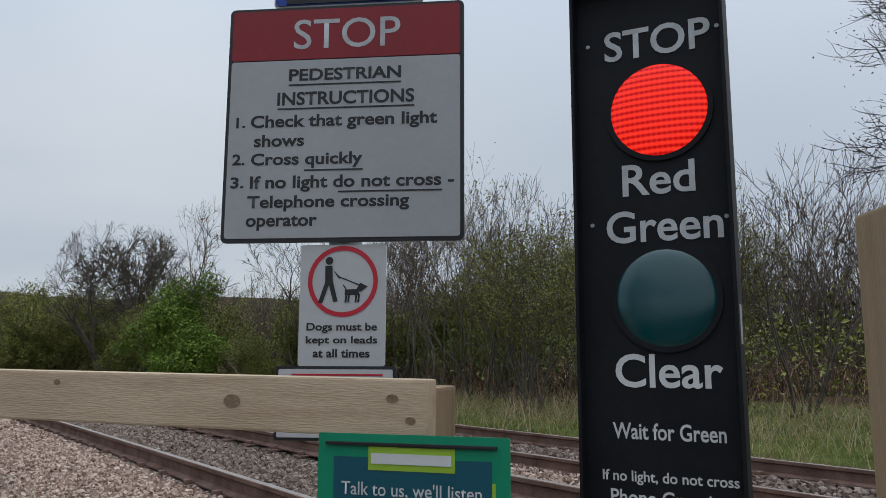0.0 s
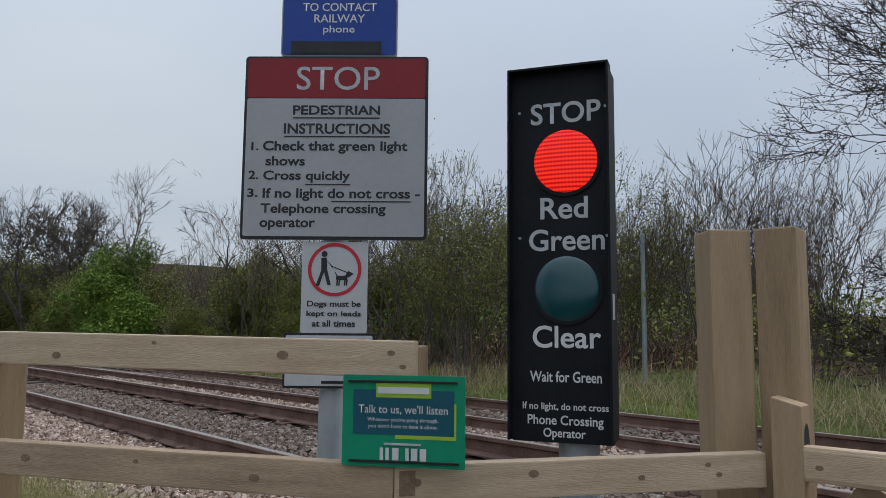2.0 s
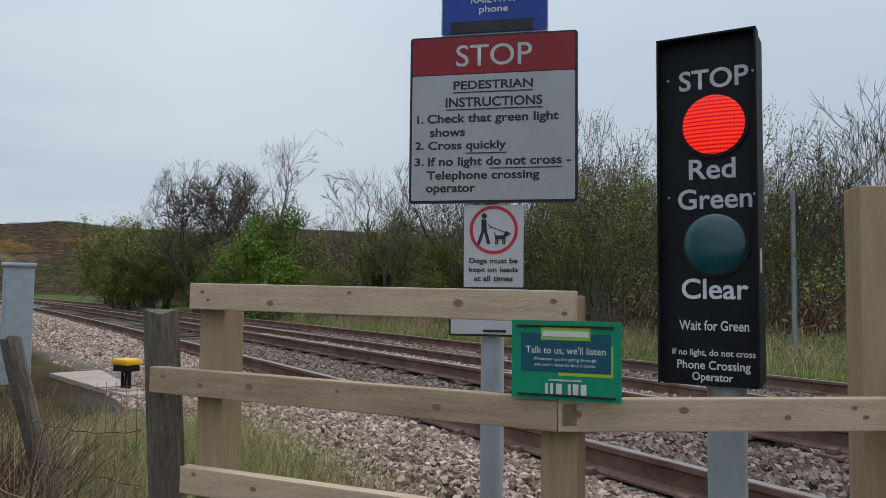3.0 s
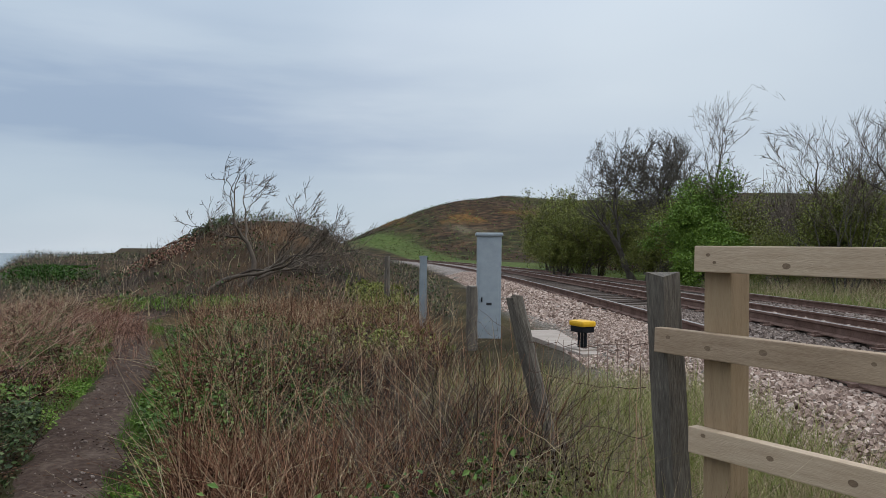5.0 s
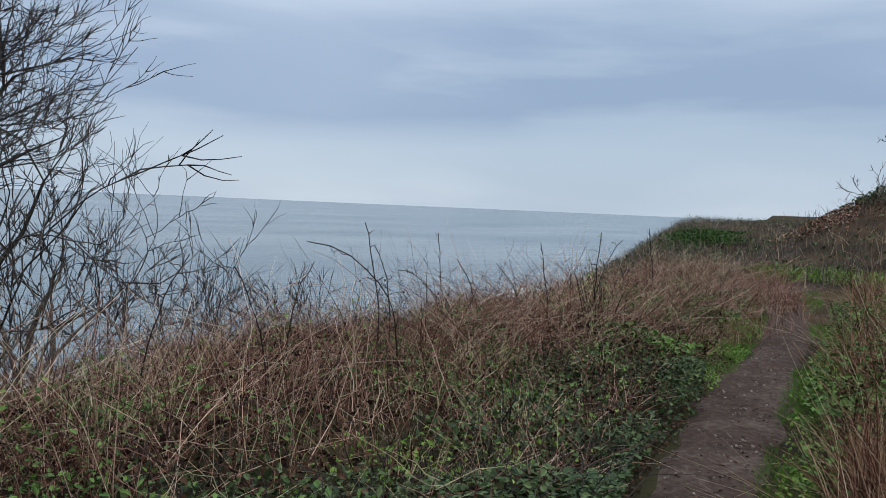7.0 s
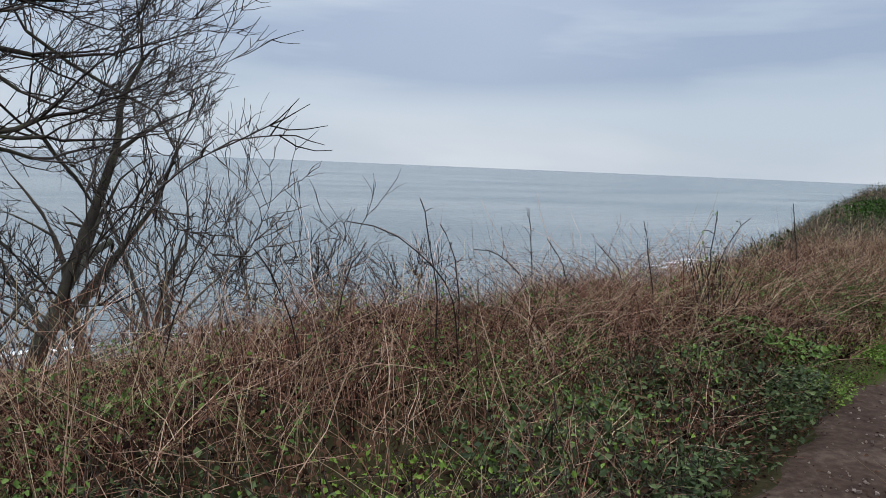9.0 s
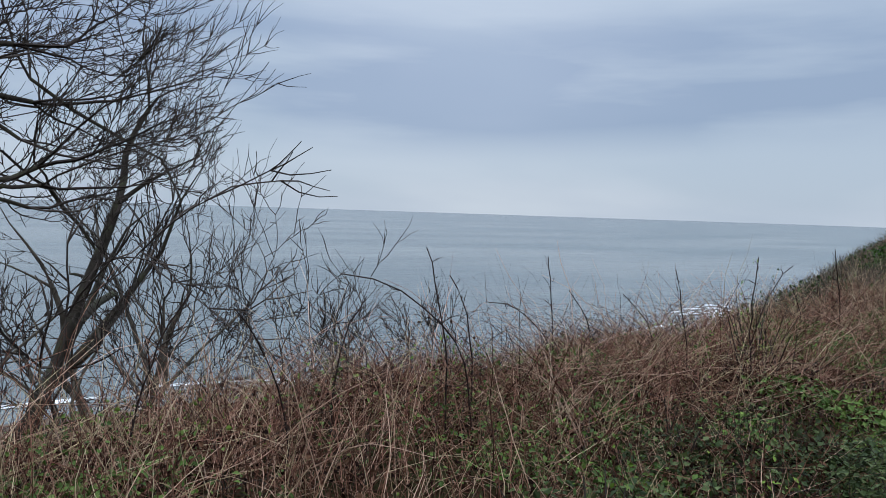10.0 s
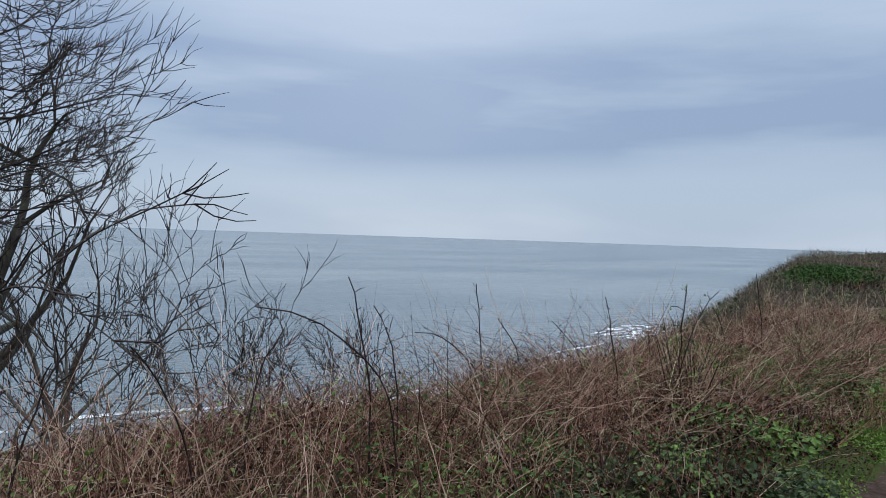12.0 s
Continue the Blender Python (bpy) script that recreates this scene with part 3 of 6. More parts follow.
plank("rail", along(-0.165), along(1.27), (1.037, 0.088), (1.018, 0.088), 0.045, fence, knots=((0.06, 0.03, 0.008), (0.22, 0.05, 0.01), (0.42, 0.04, 0.012), (1.08, 0.05, 0.012), (0.75, 0.03, 0.007)))
plank("rail", along(-0.02), along(1.27), (0.712, 0.088), (0.700, 0.088), 0.045, fence, knots=((0.06, 0.02, 0.008), (0.30, 0.04, 0.01), (0.55, 0.05, 0.012), (0.9, 0.04, 0.01)))
square_post("post", *along(0.058, 0.1), 0.105, 0.105, -0.05, 1.27, FA, fence)
square_post("post", *along(1.262, 0.1), 0.105, 0.105, -0.05, 1.298, FA, fence)
# the return to the gate
C1 = along(1.272)
plank("rail", (C1[0], C1[1]), (-0.235, 1.63), (1.018, 0.088), (1.03, 0.088), 0.045, fence, knots=((0.05, 0.04, 0.012), (0.34, 0.03, 0.011), (0.62, 0.05, 0.008), (0.8, 0.025, 0.007), (0.83, 0.05, 0.007)))
plank("rail", (C1[0], C1[1]), (-0.235, 1.63), (0.70, 0.088), (0.71, 0.088), 0.045, fence, knots=((0.2, 0.04, 0.012), (0.5, 0.03, 0.01)))
plate = part("nail_plate", boxed(0.012, 0.05, -0.0015, 0.0, -0.07, -0.012), KNOT, fence, "small dull jointing plate")
plate.matrix_world = pose(C1[0], C1[1], 1.018, 0, 0, math.degrees(math.atan2(1.63 - C1[1], -0.235 - C1[0])))

gate_post = thing("gate_post", pose(-0.372, 1.722, 0, 0, 0, 45), "square sawn timber post of the crossing gate", "gate post", "gate posts")
part("shaft", boxed(-0.059, 0.059, -0.059, 0.059, -0.05, 1.626, bevel=0.006), TIMBER_POST, gate_post)
copy_thing(gate_post, pose(-0.226, 1.772, 0, 0, 0, 3)).scale = (0.92, 0.92, 1)

gate = thing("gate", Matrix(), "small timber wicket gate leading onto the crossing", "gate")
stile = square_post("stile", -0.180, 1.655, 0.075, 0.075, 0.08, 1.165, 3, gate, TIMBER_POST, 0.003, -0.02)
# no opening is cut: a flat black oval paints the finger hole's shade
kb = bmesh.new()
bmesh.ops.create_circle(kb, cap_ends=True, segments=20, radius=1, matrix=pose(0.0385, 0, 1.065, 0, 90, 0) @ Matrix.Diagonal((0.046, 0.024, 1, 1)))
part("hole", kb, INK, stile, "flat dark oval painted as the shade inside a finger hole")
plank("rail", (-0.165, 1.622), (0.95, 1.66), (1.058, 0.088), (1.058, 0.088), 0.045, gate, bevel=0.012, knots=((0.06, 0.05, 0.008), (0.3, 0.05, 0.01), (0.55, 0.03, 0.01)))
plank("rail", (-0.12, 1.64), (0.95, 1.68), (0.42, 0.088), (0.42, 0.088), 0.045, gate)
plank("brace", (-0.02, 1.672), (0.72, 1.70), (0.99, 0.088), (0.45, 0.088), 0.04, gate)
square_post("stile", 0.94, 1.70, 0.075, 0.075, 0.08, 1.165, 3, gate, TIMBER_POST, 0.003)

# ------------------------------------------------------------------ signs
def sign_thing():
    s = thing("pedestrian_sign", pose(-1.515, 1.217, 0, 0, 0, 42), "red and white pedestrian instruction signs on a grey steel pole", "sign")
    bm = bmesh.new()
    tube(bm, 0.0445, 0.0445, 0.05, 2.52, 24, Matrix.Translation((0.0, 0.062, 0)))
    part("pole", bm, GREY_PAINT, s, "grey painted steel pole", smooth=False)
    # main board
    m = part("stop_board", moved(rounded_plate(0.644, 0.65, 0.014, 0.0, 0.012), Matrix.Translation((0, 0, 1.968))), BLACK_EDGE, s, "square board with red heading and black edge")
    part("white_face", moved(rounded_plate(0.624, 0.486, 0.008, -0.0025, 0.0), Matrix.Translation((0, 0, 1.897))), WHITE_SIGN, m)
    part("red_face", moved(rounded_plate(0.624, 0.142, 0.008, -0.0025, 0.0), Matrix.Translation((0, 0, 2.214))), RED_SIGN, m)
    y = -0.0035

    def t(body, x0, x1, zt, zb, ink=INK, bold=0.018):
        lettering(body, (x0 + x1) / 2 - 0.322, 2.293 - (zt + zb) / 2, x1 - x0, zb - zt, y, ink, m, bold)
    k = 0.644 / 718.0                       # metres per unit of the board's own layout
    rows = [("STOP", 203, 528, 42, 136, GREY_INK), ("PEDESTRIAN", 192, 532, 198, 236, INK), ("INSTRUCTIONS", 158, 572, 270, 312, INK),
            ("1.", 34, 62, 345, 378, INK), ("Check that green light", 79, 640, 340, 390, INK), ("shows", 91, 244, 400, 438, INK),
            ("2.", 27, 65, 458, 492, INK), ("Cross quickly", 84, 421, 457, 505, INK), ("3.", 24, 65, 528, 562, INK),
            ("If no light do not cross -", 84, 690, 526, 576, INK), ("Telephone crossing", 78, 560, 586, 634, INK), ("operator", 76, 290, 645, 690, INK)]
    for body, x0, x1, a, b, ink in rows:
        t(body, x0 * k, x1 * k, a * k, b * k, ink, 0.004 if body == "STOP" else 0.026)
    for x0, x1, zz in ((192, 532, 248), (160, 572, 322), (247, 422, 511), (350, 655, 577)):
        bar((x0 + x1) / 2 * k - 0.322, 2.293 - zz * k, (x1 - x0) * k, 0.0035, y, INK, m, "underline")
    # blue board above
    b = part("blue_board", moved(rounded_plate(0.412, 0.215, 0.012, 0.004, 0.014), Matrix.Translation((0.005, 0, 2.403))), WHITE_SIGN, s, "blue contact board")
    part("blue_face", moved(rounded_plate(0.402, 0.205, 0.010, 0.001, 0.004), Matrix.Translation((0.005, 0, 2.403))), BLUE_SIGN, b)
    lettering("TO CONTACT", 0.005, 2.475, 0.262, 0.030, 0.0, WHITE_INK, b, 0.01)
    lettering("RAILWAY", 0.005, 2.433, 0.180, 0.030, 0.0, WHITE_INK, b, 0.01)
    lettering("phone", 0.003, 2.390, 0.112, 0.034, 0.0, WHITE_INK, b, 0.01)
    part("dark_strip", boxed(-0.165, 0.155, -0.002, 0.001, 2.303, 2.348), INK, b, "dark strip covering a line")
    # dog sign
    d = part("dog_board", moved(rounded_plate(0.226, 0.312, 0.008, 0.008, 0.012), Matrix.Translation((0.008, 0, 1.480))), PLATE_WHITE, s, "white notice with a red ring")
    rb = bmesh.new()
    ring_o = [rb.verts.new((0.008 + 0.092 * math.cos(a), 0.0065, 1.541 + 0.092 * math.sin(a))) for a in np.linspace(0, 2 * math.pi, 48, endpoint=False)]
    ring_i = [rb.verts.new((0.008 + 0.080 * math.cos(a), 0.0065, 1.541 + 0.080 * math.sin(a))) for a in np.linspace(0, 2 * math.pi, 48, endpoint=False)]
    for i in range(48):
        j = (i + 1) % 48
        rb.faces.new((ring_o[i], ring_o[j], ring_i[j], ring_i[i]))
    part("red_ring", rb, RED_INK, d)
    # a walking pictogram and a dog, as plain flat shapes
    pb = bmesh.new()
    X0, Z0, Y0 = 0.008, 1.541, 0.0062

    def poly(pts):
        pb.faces.new([pb.verts.new((X0 + a, Y0, Z0 + c)) for a, c in pts])
    poly([(-0.036 + 0.0105 * math.cos(a), 0.053 + 0.0105 * math.sin(a)) for a in np.linspace(0, 6.0, 12)])
    poly([(-0.047, 0.040), (-0.028, 0.040), (-0.026, 0.0), (-0.046, -0.004)])
    poly([(-0.046, -0.002), (-0.034, -0.002), (-0.052, -0.056), (-0.064, -0.056)])
    poly([(-0.038, -0.002), (-0.026, 0.0), (-0.012, -0.052), (-0.024, -0.054)])
    poly([(-0.030, 0.038), (-0.026, 0.030), (-0.004, 0.008), (-0.010, 0.006)])
    poly([(-0.010, 0.010), (-0.008, 0.012), (0.048, -0.010), (0.046, -0.013)])
    poly([(0.006, -0.022), (0.042, -0.020), (0.044, -0.036), (0.006, -0.036)])
    poly([(0.036, -0.022), (0.046, -0.004), (0.066, -0.014), (0.046, -0.028)])
    for lx in (0.008, 0.015, 0.034, 0.041):
        poly([(lx, -0.034), (lx + 0.005, -0.034), (lx + 0.003, -0.055), (lx - 0.002, -0.055)])
    poly([(0.008, -0.022), (0.000, -0.010), (0.003, -0.009), (0.012, -0.022)])
    part("pictogram", pb, INK, d)
    for body, zc, w, h in (("Dogs must be", 1.421, 0.184, 0.026), ("kept on leads", 1.388, 0.186, 0.024), ("at all times", 1.357, 0.148, 0.022)):
        lettering(body, 0.008, zc, w, h, 0.0062, INK, d, 0.024)
    # plate behind the fence rail
    pl = part("lower_plate", moved(rounded_plate(0.31, 0.185, 0.006, 0.004, 0.012), Matrix.Translation((-0.005, 0, 1.232))), BLACK_EDGE, s, "small white plate with black edge")
    part("plate_face", moved(rounded_plate(0.294, 0.169, 0.004, 0.001, 0.004), Matrix.Translation((-0.005, 0, 1.232))), PLATE_WHITE, pl)
    bar(0.0, 1.303, 0.235, 0.0045, 0.0, RED_INK, pl, "small_print")
    bar(0.015, 1.160, 0.085, 0.010, 0.0, INK, pl, "small_print")
    for zc in (2.41, 1.8, 2.12, 1.45, 1.22):
        cb = bmesh.new()
        tube(cb, 0.050, 0.050, zc - 0.012, zc + 0.012, 20, Matrix.Translation((0, 0.062, 0)))
        box(cb, -0.02, 0.02, 0.012, 0.03, zc - 0.012, zc + 0.012)
        part("clamp", cb, GALV, s)


sign_thing()


def lens_material(name, base, lit):
    m = bpy.data.materials.new(name)
    m.use_nodes = True
    nt = m.node_tree
    b = nt.nodes["Principled BSDF"]
    b.inputs["Base Color"].default_value = (*base, 1)
    b.inputs["Roughness"].default_value = 0.18
    b.inputs["Coat Weight"].default_value = 0.05 if lit else 0.3
    b.inputs["Specular IOR Level"].default_value = 0.1 if lit else 0.5
    b.inputs["Coat Roughness"].default_value = 0.06
    if lit:
        co = nt.nodes.new("ShaderNodeTexCoord")
        wv = nt.nodes.new("ShaderNodeTexWave")
        wv.bands_direction = "Z"
        wv.inputs["Scale"].default_value, wv.inputs["Distortion"].default_value = 26.0, 0.0
        nz = nt.nodes.new("ShaderNodeTexWave")
        nz.bands_direction = "X"
        nz.inputs["Scale"].default_value = 32.0
        for n in (wv, nz):
            nt.links.new(co.outputs["Object"], n.inputs["Vector"])
        mm = nt.nodes.new("ShaderNodeMath")
        mm.operation = "MULTIPLY_ADD"
        mm.inputs[1].default_value = 0.25
        nt.links.new(nz.outputs["Fac"], mm.inputs[0])
        nt.links.new(wv.outputs["Fac"], mm.inputs[2])
        rp = nt.nodes.new("ShaderNodeValToRGB")
        rp.color_ramp.elements[0].position, rp.color_ramp.elements[0].color = 0.1, (0.42, 0.002, 0.004, 1)
        rp.color_ramp.elements[1].position, rp.color_ramp.elements[1].color = 1.0, (1.0, 0.035, 0.018, 1)
        nt.links.new(mm.outputs[0], rp.inputs["Fac"])
        nt.links.new(rp.outputs["Color"], b.inputs["Emission Color"])
        b.inputs["Emission Strength"].default_value = 1.0
    return m


RED_LENS = lens_material("lit_red_lens", (0.12, 0.004, 0.005), True)
GREEN_LENS = lens_material("dark_green_lens", (0.002, 0.05, 0.06), False)


def crossing_light():
    s = thing("crossing_light", pose(-0.68, 1.357, 0, 0, 0, 23), "black crossing signal case with lit red lamp on a grey pole", "signal light")
    bm = bmesh.new()
    tube(bm, 0.057, 0.057, 0.02, 1.06, 28, Matrix.Translation((0.035, 0.075, 0)))
    part("pole", bm, GREY_PAINT, s, "grey painted steel pole")
    case = part("case", moved(rounded_plate(0.285, 1.05, 0.012, 0.0, 0.10), Matrix.Translation((0, 0, 1.56))), BLACK_CASE, s, "black metal case")
    hb = bmesh.new()
    for a in ((-0.1435, -0.137, -0.035, 0.02, 1.04, 2.086), (0.137, 0.1435, -0.035, 0.02, 1.04, 2.086), (-0.1435, 0.1435, -0.035, 0.02, 2.080, 2.087)):
        box(hb, *a, bevel=0.0015)
    part("hood", hb, BLACK_CASE, case, "thin black rim round the face")
    tag = part("tag", boxed(0.1437, 0.1447, -0.012, 0.03, 1.37, 1.44), WHITE_SIGN, case, "small pale sticker")
    for zc, mat, nm, lb in ((1.815, RED_LENS, "red_lens", "glowing red lamp lens"), (1.455, GREEN_LENS, "green_lens", "unlit dark green lamp lens")):
        lb_ = bmesh.new()
        bmesh.ops.create_uvsphere(lb_, u_segments=40, v_segments=20, radius=0.094, matrix=pose(0.018, 0, zc) @ Matrix.Diagonal((1, 0.22, 1, 1)))
        bmesh.ops.delete(lb_, geom=[v for v in lb_.verts if v.co.y > 0.004], context="VERTS")
        part(nm, lb_, mat, case, lb, smooth=True)
        rb = bmesh.new()
        g = tube(rb, 0.100, 0.100, 0, 0.006, 40, pose(0.018, -0.0001, zc, 90, 0, 0))
        part("bezel", rb, BLACK_CASE, case)
    y = -0.002
    for body, zc, w, h, ink, x in (("STOP", 1.957, 0.200, 0.062, GREY_INK, 0.018), ("Red", 1.682, 0.134, 0.062, GREY_INK, 0.012), ("Green", 1.592, 0.212, 0.062, GREY_INK, 0.018),
                                   ("Clear", 1.322, 0.190, 0.062, WHITE_INK, 0.016), ("Wait for Green", 1.213, 0.198, 0.030, WHITE_INK, 0.012),
                                   ("If no light, do not cross", 1.130, 0.236, 0.025, WHITE_INK, 0.010), ("Phone Crossing", 1.092, 0.208, 0.034, WHITE_INK, 0.010), ("Operator", 1.058, 0.116, 0.032, WHITE_INK, 0.008)):
        lettering(body, x, zc, w, h, y, ink, case, 0.016)
    for sx in (-0.115, 0.130):
        for sz in (1.965, 1.60):
            kb = bmesh.new()
            tube(kb, 0.004, 0.004, 0, 0.003, 10, pose(sx, 0, sz, 90, 0, 0))
            part("screw", kb, GALV, case)


crossing_light()


def helpline_card():
    s = thing("helpline_sign", pose(-0.79, 0.862, 1.124, 0, 0, 32), "green helpline card cable-tied to the fence post", "sign")
    card = part("card", moved(rounded_plate(0.297, 0.212, 0.004, -0.003, 0.0), Matrix.Translation((0, 0, 0))), GREEN_SIGN, s)
    y = -0.0042
    part("teal_panel", boxed(-0.122, 0.122, y, -0.003, -0.032, 0.072), TEAL_SIGN, card)
    part("lime_panel", boxed(-0.066, 0.068, y - 0.0012, y - 0.0002, 0.054, 0.088), LIME_SIGN, card)
    part("lime_edge", boxed(0.1225, 0.1275, y, -0.003, -0.041, 0.042), LIME_SIGN, card)
    part("lime_edge", boxed(-0.018, 0.1224, y, -0.003, -0.041, -0.0325), LIME_SIGN, card)
    y2 = y - 0.0022
    bar(0.001, 0.071, 0.124, 0.015, y2, WHITE_INK, card, "heading_bar")
    for body, zc, w, h, x in (("Talk to us, we'll listen", 0.026, 0.216, 0.023, 0.0), ("Whatever you're going through,", 0.002, 0.172, 0.012, 0.0), ("you don't have to face it alone.", -0.013, 0.168, 0.012, 0.0)):
        lettering(body, x, zc, w, h, y2, WHITE_INK, card, 0.006)
    bar(0.0, -0.053, 0.088, 0.005, y2, GREY_INK, card, "small_print")
    for bx in (-0.050, -0.036, -0.016, 0.012, 0.029, 0.050):
        bar(bx, -0.076, 0.008 if bx in (-0.050, -0.036, 0.012) else 0.015, 0.028, y2, WHITE_INK, card, "number_bar")
    part("cable_tie", boxed(-0.135, 0.130, -0.009, -0.003, 0.089, 0.094, bevel=0.001), CABLE_TIE, s, "black cable tie")
    part("cable_tie", boxed(-0.130, 0.135, -0.009, -0.003, -0.096, -0.091, bevel=0.001), CABLE_TIE, s, "black cable tie")


helpline_card()

# ------------------------------------------------------------------ old wire fence, cabinet, markers
def old_post(x, y, r, h, lean_x, lean_y, label, turn=0, square=False):
    o = thing("fence_post", pose(x, y, 0, lean_y, lean_x, turn), label, "fence post", "old wire fence")
    bm = bmesh.new()
    rnd = random.Random(int(abs(x) * 100))
    n = 4 if square else 11
    rows = 9
    ring = []
    for i in range(rows):
        z = -0.15 + (h + 0.15) * i / (rows - 1)
        rr = r * (1.08 - 0.12 * i / rows)
        ring.append([bm.verts.new((rr * (1.35 if square else 1) * math.cos(a + 0.785) * (1 + rnd.uniform(-0.05, 0.05)), rr * (1.35 if square else 1) * math.sin(a + 0.785) * (1 + rnd.uniform(-0.05, 0.05)), z + (rnd.uniform(-0.012, 0.012) if i == rows - 1 else 0))) for a in np.linspace(0, 2 * math.pi, n, endpoint=False)])
    for i in range(rows - 1):
        for k in range(n):
            bm.faces.new((ring[i][k], ring[i][(k + 1) % n], ring[i + 1][(k + 1) % n], ring[i + 1][k]))
    bm.faces.new(ring[-1])
    part("stake", bm, OLD_WOOD, o)
    return o


POSTS = ((-2.14, 0.27, 0.045, 1.23, 0, 4.5, 25, True), (-3.38, 0.14, 0.046, 1.10, 0, 14.0, 0, False), (-9.4, 0.42, 0.075, 0.87, 0, 0, 10, False), (-16.0, -0.62, 0.06, 1.25, 1, 0, 0, False))
for x, y, r, h, lx, ly, tn, sq in POSTS:
    old_post(x, y, r, h, lx, ly, "old grey weathered wooden stake of the wire fence", tn, sq)


def wire(pts, r=0.0016):
    v, f = [], []
    for i in range(len(pts)):
        p = Vector(pts[i])
        d = (Vector(pts[min(i + 1, len(pts) - 1)]) - Vector(pts[max(i - 1, 0)])).normalized()
        a = d.cross(Vector((0, 0, 1))).normalized()
        b = d.cross(a)
        for k in range(3):
            t = 2.094 * k
            v.append(p + (a * math.cos(t) + b * math.sin(t)) * r)
        if i:
            for k in range(3):
                q, w = (i - 1) * 3 + k, (i - 1) * 3 + (k + 1) % 3
                f.append((q, w, w + 3, q + 3))
    return v, f


wf = thing("wire_fence", Matrix(), "slack rusty stock wire between leaning stakes", "wire fence")
wr = random.Random(7)
for z in (0.98, 0.8, 0.62, 0.46, 0.3):
    pts = []
    for (x0, y0, z0), (x1, y1, z1) in (((-2.14, 0.14, z), (-3.37, -0.06, z * 0.86)), ((-3.37, -0.06, z * 0.86), (-9.4, 0.36, z * 0.72))):
        for i in range(13):
            t = i / 12
            pts.append((x0 + (x1 - x0) * t, y0 + (y1 - y0) * t + wr.uniform(-0.012, 0.012), z0 + (z1 - z0) * t - 0.10 * t * (1 - t) + wr.uniform(-0.014, 0.014)))
    v, f = wire(pts)
    raw("wire", [tuple(a) for a in v], f, RUST, wf)
for i in range(14):
    t = (i + 0.5) / 14
    x, y = -2.14 - 1.23 * t, 0.14 - 0.2 * t
    v, f = wire([(x, y, 0.3 - 0.04 * t), (x + 0.02, y, 0.55), (x - 0.01, y, 0.98 - 0.14 * t)], 0.0013)
    raw("wire", [tuple(a) for a in v], f, RUST, wf)

cab = thing("equipment_post", pose(-10.9, 0.87, gz(-10.9, 0.87), 0, 0, 84), "tall narrow pale grey trackside equipment cabinet", "cabinet")
H = 1.634 - gz(-10.9, 0.87)
part("body", boxed(-0.185, 0.185, -0.13, 0.13, -0.05, H - 0.05, bevel=0.01), GREY_PAINT, cab)
part("lid", boxed(-0.21, 0.21, -0.155, 0.155, H - 0.055, H, bevel=0.018), GREY_PAINT, cab, "overhanging rounded lid")
part("door", boxed(-0.145, 0.145, -0.136, -0.13, 0.12, H - 0.1, bevel=0.002), GREY_PAINT, cab)
part("lock", boxed(-0.12, -0.10, -0.146, -0.136, 0.55, 0.62, bevel=0.002), BLACK_CASE, cab)
part("label", boxed(-0.04, 0.04, -0.1385, -0.136, 0.50, 0.54), INK, cab, "small dark label")

mk = thing("marker_block", pose(-8.94, 1.80, gz(-8.94, 1.8) - 0.06, 0, 0, 20), "low trackside box with a rounded yellow lid", "marker")
MH = 0.52 - gz(-8.94, 1.8)
part("lid", boxed(-0.15, 0.15, -0.11, 0.11, MH - 0.075, MH, bevel=0.028), YELLOW, mk)
part("plinth", boxed(-0.17, 0.17, -0.13, 0.13, -0.06, 0.13, bevel=0.01), CONCRETE, mk)
part("body", boxed(-0.13, 0.13, -0.095, 0.095, MH - 0.15, MH - 0.07, bevel=0.012), BLACK_CASE, mk)
for lx in (-0.07, 0.0, 0.07):
    bm = bmesh.new()
    tube(bm, 0.022, 0.018, -0.05, MH - 0.15, 10, Matrix.Translation((lx, 0, 0)))
    part("leg", bm, BLACK_CASE, mk)

gvp = thing("galvanised_post", pose(-11.5, -0.11, gz(-11.5, -0.11)), "short galvanised steel channel post with a cap", "post")
GH = 1.25 - gz(-11.5, -0.11)
bm = boxed(-0.075, 0.075, -0.05, -0.035, -0.05, GH)
box(bm, -0.075, -0.06, -0.035, 0.06, -0.05, GH)
box(bm, 0.06, 0.075, -0.035, 0.06, -0.05, GH)
part("channel", bm, GALV, gvp)
part("cap", boxed(-0.085, 0.085, -0.06, 0.07, GH, GH + 0.02, bevel=0.004), GALV, gvp)

slab = thing("concrete_walkway", pose(-10.2, 1.85, gz(-10.2, 1.85) + 0.02, 0, 0, 6), "pale concrete cable trough lids beside the ballast", "concrete slabs")
for i in range(6):
    part("slab", moved(boxed(-0.24, 0.24, -0.35, 0.35, -0.06, 0.035, bevel=0.006), Matrix.Translation((-1.0 + 0.49 * i, 0, 0))), CONCRETE, slab)

pole = thing("signal_pole", pose(-8.0, 15.6, gz(-8, 15.6)), "slim grey steel pole at the edge of the wood", "pole")
bm = bmesh.new()
tube(bm, 0.06, 0.05, -0.1, 3.65 - gz(-8, 15.6), 14)
part("shaft", bm, GALV, pole)
part("foot", boxed(-0.12, 0.12, -0.12, 0.12, -0.05, 0.06, bevel=0.01), CONCRETE, pole)

